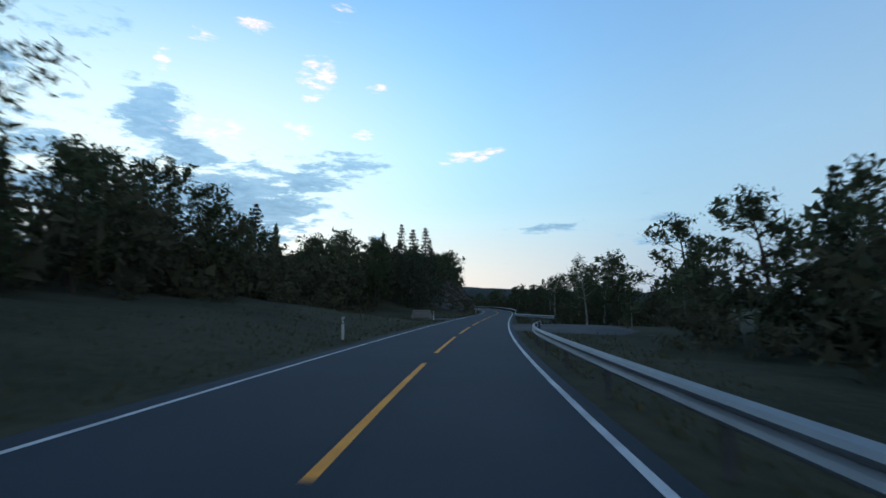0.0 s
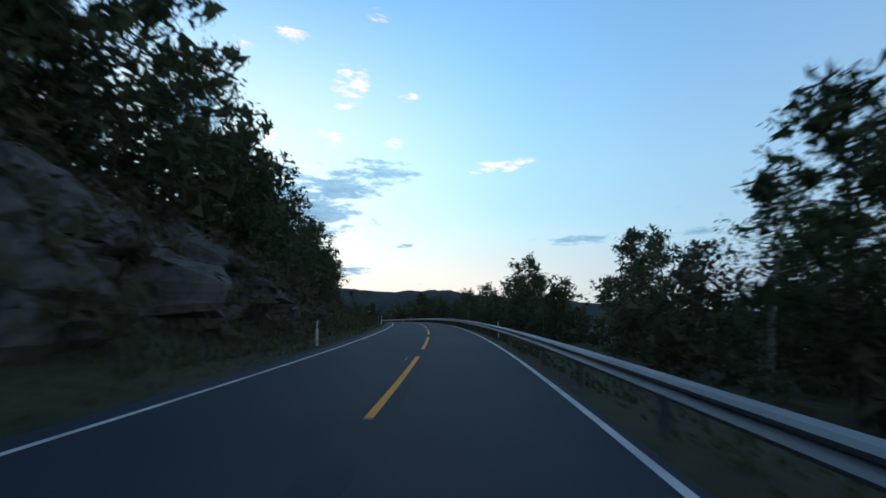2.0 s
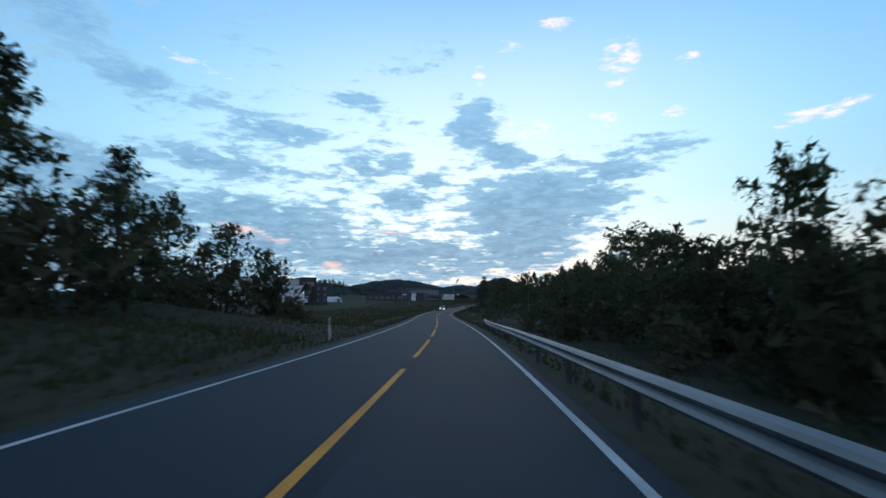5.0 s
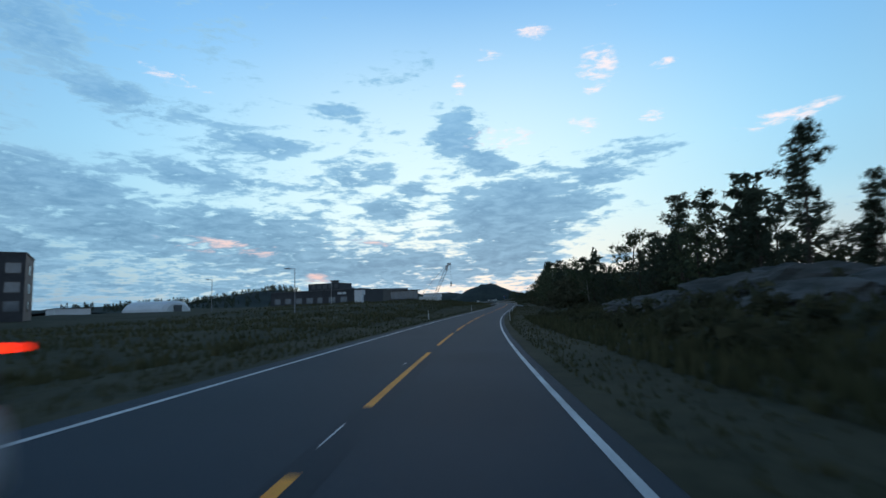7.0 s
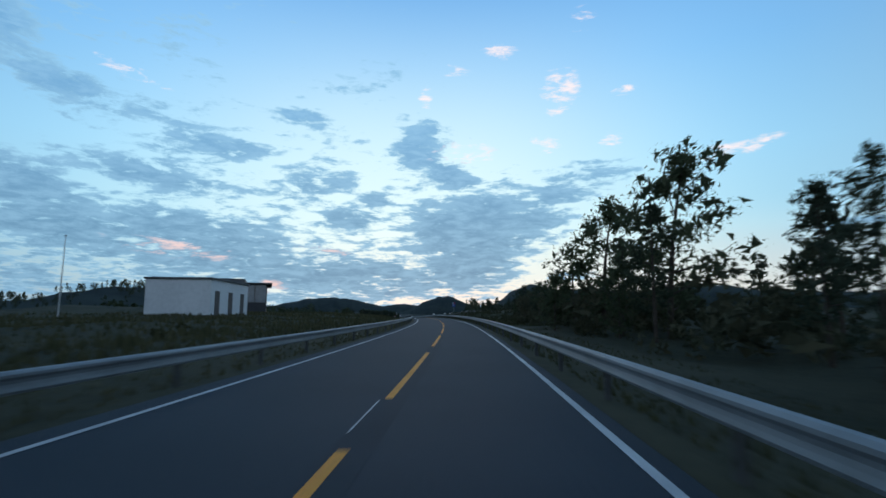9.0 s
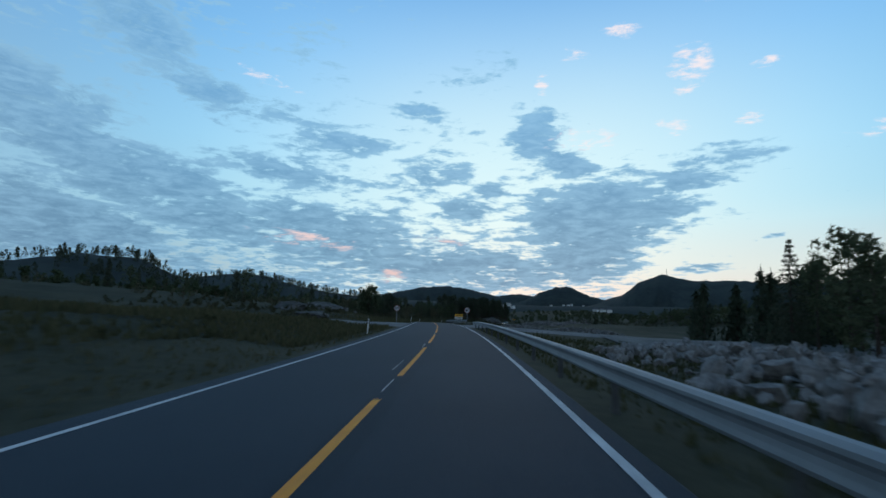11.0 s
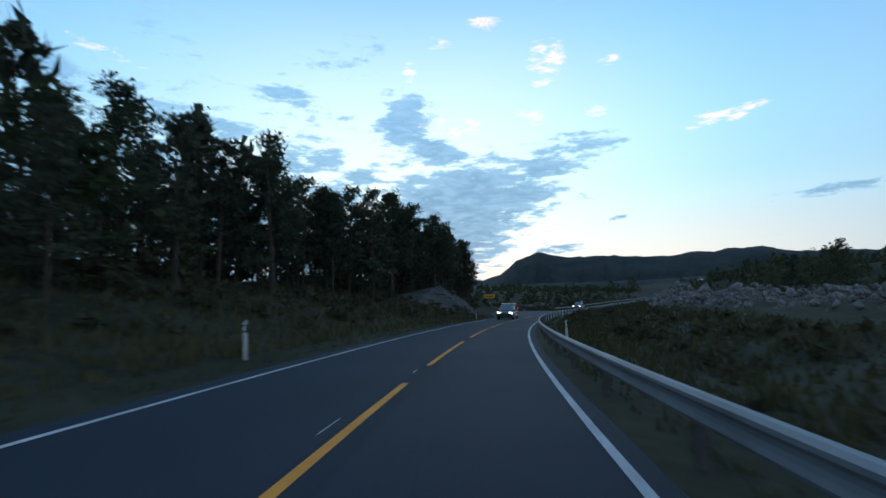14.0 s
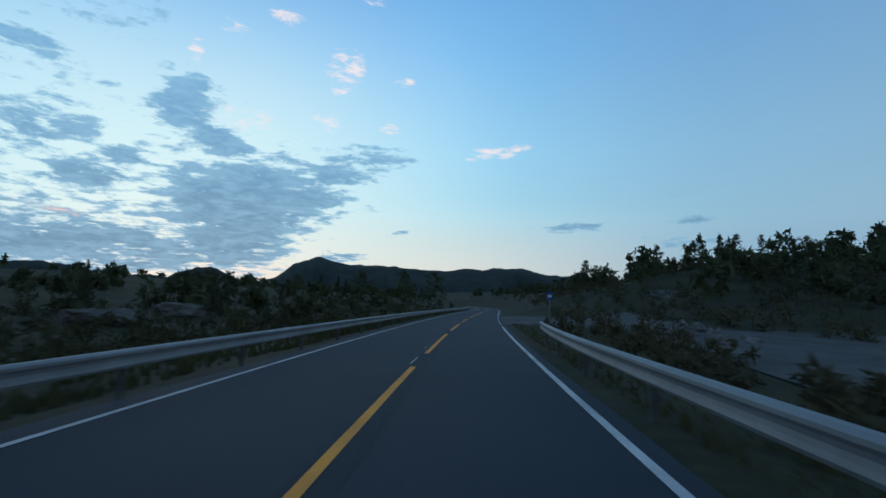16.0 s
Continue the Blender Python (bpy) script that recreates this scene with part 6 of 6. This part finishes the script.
# ---- signs ----
SIGN_YELLOW = material("yellow_sign_face", (0.80, 0.42, 0.02), 0.5, (0.72, 0.36, 0.02), 3.0, 0.6, 0.0)
SIGN_WHITE = material("white_sign_face", (0.56, 0.57, 0.57), 0.5, (0.46, 0.47, 0.47), 3.0, 0.6, 0.0)
SIGN_GREY = material("grey_picture_face", (0.26, 0.29, 0.33), 0.5, (0.18, 0.20, 0.24), 3.0, 0.6, 0.0)
SIGN_BLUE = material("blue_sign_face", (0.02, 0.06, 0.28), 0.5, (0.015, 0.05, 0.22), 3.0, 0.6, 0.0)
SIGN_RED = material("red_sign_face", (0.24, 0.016, 0.018), 0.5, (0.17, 0.012, 0.013), 3.0, 0.6, 0.0)


def pole_part(parent, high, x=0.0, r=.045):
    return tie("pole", mesh_of("pole", *tube([(x, .03, -.4), (x, .03, high * .5), (x, .03, high)], [r] * 3, 8), STEEL), parent)


def panel_bm(x0, z0, x1, z1, y0=-.02, y1=.0, bevel=.006):
    return boxes((x0, y0, z0, x1, y1, z1), bevel=bevel)


def arrow(parent, x, z, size, mat, y=-.026):
    """An arrow that bends to the left."""
    bm = boxes((x + size * .55, y, z, x + size * .72, y + .004, z + size * .5), (x + size * .3, y, z + size * .42, x + size * .72, y + .004, z + size * .6))
    v = [bm.verts.new(c) for c in ((x, y, z + size * .51), (x + size * .36, y, z + size * .78), (x + size * .36, y, z + size * .24))]
    bm.faces.new(v)
    return part("arrow", bm, mat, parent)


def direction_sign():
    b = new("direction_sign")
    up = part("yellow_panel", panel_bm(-.92, 1.95, .92, 2.55), BLACK, b, "yellow panel with a black rim")
    part("face", panel_bm(-.89, 1.98, .89, 2.52, -.024, -.018, 0), SIGN_YELLOW, up)
    arrow(up, -.75, 2.02, .42, BLACK)
    bars(up, -.3, -.024, 2.14, [.16, .14, .1, .14, .12, .1, .14], .22, BLACK)
    low = part("white_panel", panel_bm(-.92, 1.32, .92, 1.93), BLACK, b, "white panel with a black rim")
    part("face", panel_bm(-.89, 1.35, .89, 1.90, -.024, -.018, 0), SIGN_WHITE, low)
    arrow(low, -.82, 1.42, .3, BLACK)
    part("symbol", panel_bm(-.5, 1.45, -.3, 1.58, -.03, -.024, .01), BLACK, low)
    bars(low, -.2, -.024, 1.68, [.1, .12, .1, .08, .12], .12, BLACK)
    bars(low, -.25, -.024, 1.44, [.12, .1, .1, .14, .12, .1, .1, .12], .11, BLACK)
    pole_part(b, 2.5)
    return tagged(b, "yellow and white direction sign on a steel pole", "road sign")


def speed_sign():
    b = new("speed_sign")
    for name, r, y, mat in (("plate", .40, -.02, SIGN_RED), ("face", .345, -.026, SIGN_WHITE)):
        bm = bmesh.new()
        bmesh.ops.create_cone(bm, cap_ends=True, segments=32, radius1=r, radius2=r, depth=.012, matrix=pose(0, y, 2.1, 90, 0, 0))
        part(name, bm, mat, b, "red rim" if name == "plate" else "white face")
    text = bpy.data.curves.new("numerals", "FONT")
    text.body, text.size, text.align_x, text.align_y, text.extrude = "60", .58, "CENTER", "CENTER", .003
    text.offset = .012
    text.materials.append(BLACK)
    ob = new("numerals", text)
    ob.parent = b
    ob.matrix_basis = pose(0, -.038, 2.1, 90, 0, 0)
    pole_part(b, 2.5)
    return tagged(b, "round white 60 speed limit sign with red rim", "road sign", "speed limit signs")


def service_sign():
    b = new("service_sign")
    plate = part("plate", panel_bm(-.36, 2.25, .36, 3.3), SIGN_BLUE, b, "dark blue plate")
    part("picture", panel_bm(-.31, 2.82, .02, 3.24, -.026, -.02, 0), SIGN_GREY, plate)
    part("picture", panel_bm(.05, 2.82, .31, 3.24, -.026, -.02, 0), SIGN_RED, plate)
    bars(plate, -.2, -.024, 2.6, [.12, .16, .1], .08, SIGN_WHITE)
    bars(plate, -.3, -.024, 2.38, [.16, .2], .08, SIGN_WHITE)
    pole_part(b, 3.2, 0, .05)
    return tagged(b, "blue service sign with a picture panel on a pole", "road sign")


def place_sign():
    b = new("direction_sign")
    up = part("yellow_panel", panel_bm(-.95, 2.5, .95, 3.25), BLACK, b, "yellow panel with a black rim")
    part("face", panel_bm(-.91, 2.54, .91, 3.21, -.024, -.018, 0), SIGN_YELLOW, up)
    bars(up, -.7, -.024, 2.74, [.18, .16, .2, .14, .2, .16], .24, BLACK)
    part("top_plate", panel_bm(-.45, 3.28, .45, 3.52), SIGN_BLUE, b, "small blue plate")
    pole_part(b, 3.4, 0, .06)
    return tagged(b, "yellow place sign on a steel pole at the junction", "road sign")


def small_blue_sign():
    b = new("bus_stop_sign")
    plate = part("plate", panel_bm(-.3, 1.9, .3, 2.7), SIGN_BLUE, b, "blue plate")
    part("symbol", panel_bm(-.18, 2.15, .18, 2.4, -.026, -.02, .01), SIGN_WHITE, plate)
    pole_part(b, 2.6)
    return tagged(b, "small blue sign on a pole beside the side road", "road sign")


def end_marker():
    """The striped plate at the start of a guardrail."""
    b = new("hazard_marker")
    part("plate", panel_bm(-.17, .12, .17, .80, -.02, .0), BLACK, b, "black plate")
    for k in range(3):
        bm = bmesh.new()
        z = .14 + k * .22
        vs = [bm.verts.new((x, -.026, zz)) for x, zz in ((-.16, z), (.16, z + .11), (.16, z + .22), (-.16, z + .11))]
        bm.faces.new(vs)
        bmesh.ops.solidify(bm, geom=bm.faces[:], thickness=.004)
        part("stripe", bm, ORANGE, b, "orange stripe")
    pole_part(b, .75)
    return tagged(b, "black and orange hazard marker before the guardrail", "marker")


stand(direction_sign(), 1064, 4.7, -2, .25)
stand(speed_sign(), 1016, -6.8)
stand(speed_sign(), 1016, 3.1)
stand(service_sign(), 887.6, 5.3, -14, .35)
stand(place_sign(), 1259, -12.5, 12)
stand(small_blue_sign(), 1352, 6.5)
stand(end_marker(), 1280.2, -5.25)

# ---- planks by the driveway ----
WOOD = material("grey_weathered_wood", (0.26, 0.25, 0.23), 0.85, (0.14, 0.13, 0.12), 12.0, 1.0, 0.3)
stack = new("plank_stack")
for k in range(5):
    part("plank", boxes((-1.35 + .05 * k, -.12, .1 + k * .2, 1.35 - .07 * k, .12, .26 + k * .2), bevel=.01), WOOD, stack)
for x in (-1.1, 1.1):
    part("bearer", boxes((x - .08, -.3, -.1, x + .08, .3, .12), bevel=.01), WOOD, stack)
tagged(stack, "small stack of grey weathered planks beside the driveway", "plank stack")
stand(stack, 65.6, -9.6, 12)

# ---- cars ----
def paint(name, colour):
    return material(name, colour, 0.28, tuple(c * .9 for c in colour), 40.0, 1.0, 0.0, spec=0.6)


HEADLIGHT = glowing("headlight_glow", (1.0, 0.95, 0.86), 5.0)
TAILLIGHT = glowing("tail_light_glow", (1.0, 0.03, 0.01), 2.0)
RUBBER = material("tyre_rubber", (0.016, 0.016, 0.017), 0.9, (0.010, 0.010, 0.011), 30.0, 2.0, 0.1)
RIM = material("alloy_rim", (0.42, 0.43, 0.44), 0.35, (0.3, 0.31, 0.32), 20.0, 2.0, 0.0, metal=0.8)
CAR_GLASS = material("car_glass", (0.03, 0.04, 0.05), 0.06, (0.025, 0.032, 0.04), 3.0, 0.5, 0.0, spec=1.0)
GREEN_PLATE = material("green_plate", (0.02, 0.22, 0.09), 0.5, (0.015, 0.18, 0.07), 8.0, 1.0, 0.0)


def shell(sections, width, crown=.06):
    """A car skin from side sections: y, low z, high z, half-width factor low and high."""
    vs, fs = [], []
    ring = ((-1, 0), (-1, .35), (-.97, .75), (-.86, 1.0), (0, 1.03), (.86, 1.0), (.97, .75), (1, .35), (1, 0))
    for y, lo, hi, kl, kh in sections:
        for u, v in ring:
            k = kl + (kh - kl) * v
            vs.append((u * width / 2 * k, y, lo + (hi - lo) * v))
    n = len(ring)
    for i in range(len(sections) - 1):
        for j in range(n - 1):
            a = i * n + j
            fs.append((a, a + 1, a + n + 1, a + n))
        fs.append((i * n + n - 1, i * n, (i + 1) * n, (i + 1) * n + n - 1))
    fs += [tuple(range(n)), tuple(range(len(vs) - 1, len(vs) - n - 1, -1))]
    return vs, fs


def car(colour_mat, label, tall, long, wide, boxy, plate_mat, rack=False, bull=False):
    """A car whose front looks to -y."""
    c = new("car")
    L, W = long, wide
    belt = tall * .56
    body = tie("body", mesh_of("body", *shell([(-L / 2, .38, .72, .90, .86), (-L / 2 + .12, .28, belt - .12, .97, .92), (-L / 2 + .5, .25, belt - .06, 1, .96), (-L * .22, .25, belt + .02, 1, .96),
                                               (0, .25, belt + .05, 1, .96), (L * .3, .25, belt + .06, 1, .96), (L / 2 - .2, .28, belt + .06, .99, .95), (L / 2, .40, belt - .05, .93, .90)], W), colour_mat, True), c)
    a = .25 if boxy else .5
    cabin = tie("cabin", mesh_of("cabin", *shell([(-L * .22, belt - .05, belt + .04, .92, .90), (-L * .22 + .55 + a * .4, belt - .05, tall - .05, .94, .80), (L * .1, belt - .05, tall, .95, .82),
                                                  (L / 2 - .45 - a * .3, belt - .05, tall - .03, .95, .82), (L / 2 - .12, belt - .05, belt + .25, .93, .88)], W), CAR_GLASS, True), c, "dark glass cabin")
    part("roof", boxes((-W * .40, -L * .22 + .7 + a * .5, tall - .01, W * .40, L / 2 - .6 - a * .3, tall + .045), bevel=.02), colour_mat, c)
    for sx in (-1, 1):
        for y, w in ((L * .02, .1), (L * .25, .14)):
            part("pillar", boxes((sx * W * .425 - .03, y, belt, sx * W * .425 + .03, y + w, tall - .02)), colour_mat, c)
        part("headlight", boxes((sx * W * .36 - .16, -L / 2 + .0, .66, sx * W * .36 + .16, -L / 2 + .14, .83), bevel=.03), HEADLIGHT, c, "lit headlight")
        part("tail_light", boxes((sx * W * .40 - .16, L / 2 - .12, belt + .20, sx * W * .40 + .16, L / 2 + .01, belt + .245), bevel=.02), TAILLIGHT, c, "lit red tail light")
        part("mirror", boxes((sx * (W / 2 + .02) - .1, -L * .16, belt + .02, sx * (W / 2 + .02) + .1, -L * .16 + .1, belt + .17), bevel=.03), colour_mat, c)
        part("door_handle", boxes((sx * (W / 2) - .02, L * .06, belt - .14, sx * (W / 2) + .02, L * .06 + .2, belt - .1), bevel=.008), RIM, c)
        part("side_trim", boxes((sx * (W / 2) - .03, -L * .2, .40, sx * (W / 2) + .03, L * .24, .50), bevel=.01), RIM if boxy else BLACK, c)
        for y in (-L * .31, L * .29):
            bm = bmesh.new()
            bmesh.ops.create_cone(bm, cap_ends=True, segments=24, radius1=.35, radius2=.35, depth=.24, matrix=pose(sx * (W / 2 - .1), y, .35, 0, 90, 0))
            bmesh.ops.bevel(bm, geom=[e for e in bm.edges if e.calc_length() < .12], offset=.03, segments=1, affect="EDGES")
            w = part("wheel", bm, RUBBER, c, "black tyre")
            bm = bmesh.new()
            bmesh.ops.create_cone(bm, cap_ends=True, segments=12, radius1=.22, radius2=.19, depth=.26, matrix=pose(sx * (W / 2 - .095), y, .35, 0, 90, 0))
            part("rim", bm, RIM, w)
    part("grille", boxes((-W * .24, -L / 2 - .02, .62, W * .24, -L / 2 + .05, .80), bevel=.02), BLACK, c)
    part("grille_bar", boxes((-W * .24, -L / 2 - .035, .69, W * .24, -L / 2 - .015, .73), bevel=.005), RIM, c)
    part("bumper", boxes((-W * .47, -L / 2 - .08, .30, W * .47, -L / 2 + .1, .54), bevel=.05), BLACK if boxy else colour_mat, c)
    part("bumper", boxes((-W * .46, L / 2 - .1, .34, W * .46, L / 2 + .06, .56), bevel=.05), BLACK if boxy else colour_mat, c)
    part("number_plate", boxes((-.26, -L / 2 - .10, .40, .26, -L / 2 - .08, .51)), plate_mat, c)
    part("windscreen_wiper", boxes((-.5, -L * .22 - .02, belt + .04, .4, -L * .22, belt + .06)), BLACK, c)
    if rack:
        for sx in (-1, 1):
            part("roof_rail", boxes((sx * W * .38 - .02, -L * .02, tall + .06, sx * W * .38 + .02, L * .36, tall + .10), bevel=.01), RIM, c)
    if bull:
        part("bull_bar", boxes((-.5, -L / 2 - .2, .40, -.44, -L / 2 - .14, .86), (.44, -L / 2 - .2, .40, .5, -L / 2 - .14, .86), (-.5, -L / 2 - .2, .80, .5, -L / 2 - .14, .86), (-.5, -L / 2 - .2, .45, .5, -L / 2 - .14, .50), bevel=.02), RIM, c, "chrome bull bar")
    return tagged(c, label, "car", "oncoming cars")


def on_road(ob, s, d):
    x, y, z = (float(v) for v in at(s, d, .008))
    tilt = math.degrees(float(np.interp(s, LINE[:, 0], LINE[:, 5])))
    ob.matrix_basis = Matrix.Translation((x, y, z)) @ pose(0, 0, 0, 0, -tilt, heading_at(s))


on_road(car(paint("dark_car_paint", (0.035, 0.040, 0.045)), "dark grey boxy off-road car with lit headlights", 1.64, 4.7, 1.76, True, GREEN_PLATE, rack=True), 1226, -2.5)
on_road(car(paint("black_car_paint", (0.020, 0.022, 0.026)), "black off-road car with a chrome bull bar", 1.62, 4.5, 1.76, True, PLASTIC, bull=True), 1292.3, -2.5)
on_road(car(paint("silver_car_paint", (0.40, 0.41, 0.42)), "silver estate car with lit headlights", 1.55, 4.6, 1.80, False, PLASTIC), 585.25, -3.0)


# ---- the whole place at its scale ----
bpy.context.view_layer.update()
for ob in list(scene.objects):
    if ob.parent is None and ob.type in {"MESH", "EMPTY", "CURVE", "FONT"}:
        ob.matrix_basis = Matrix.Scale(SCALE, 4) @ ob.matrix_basis
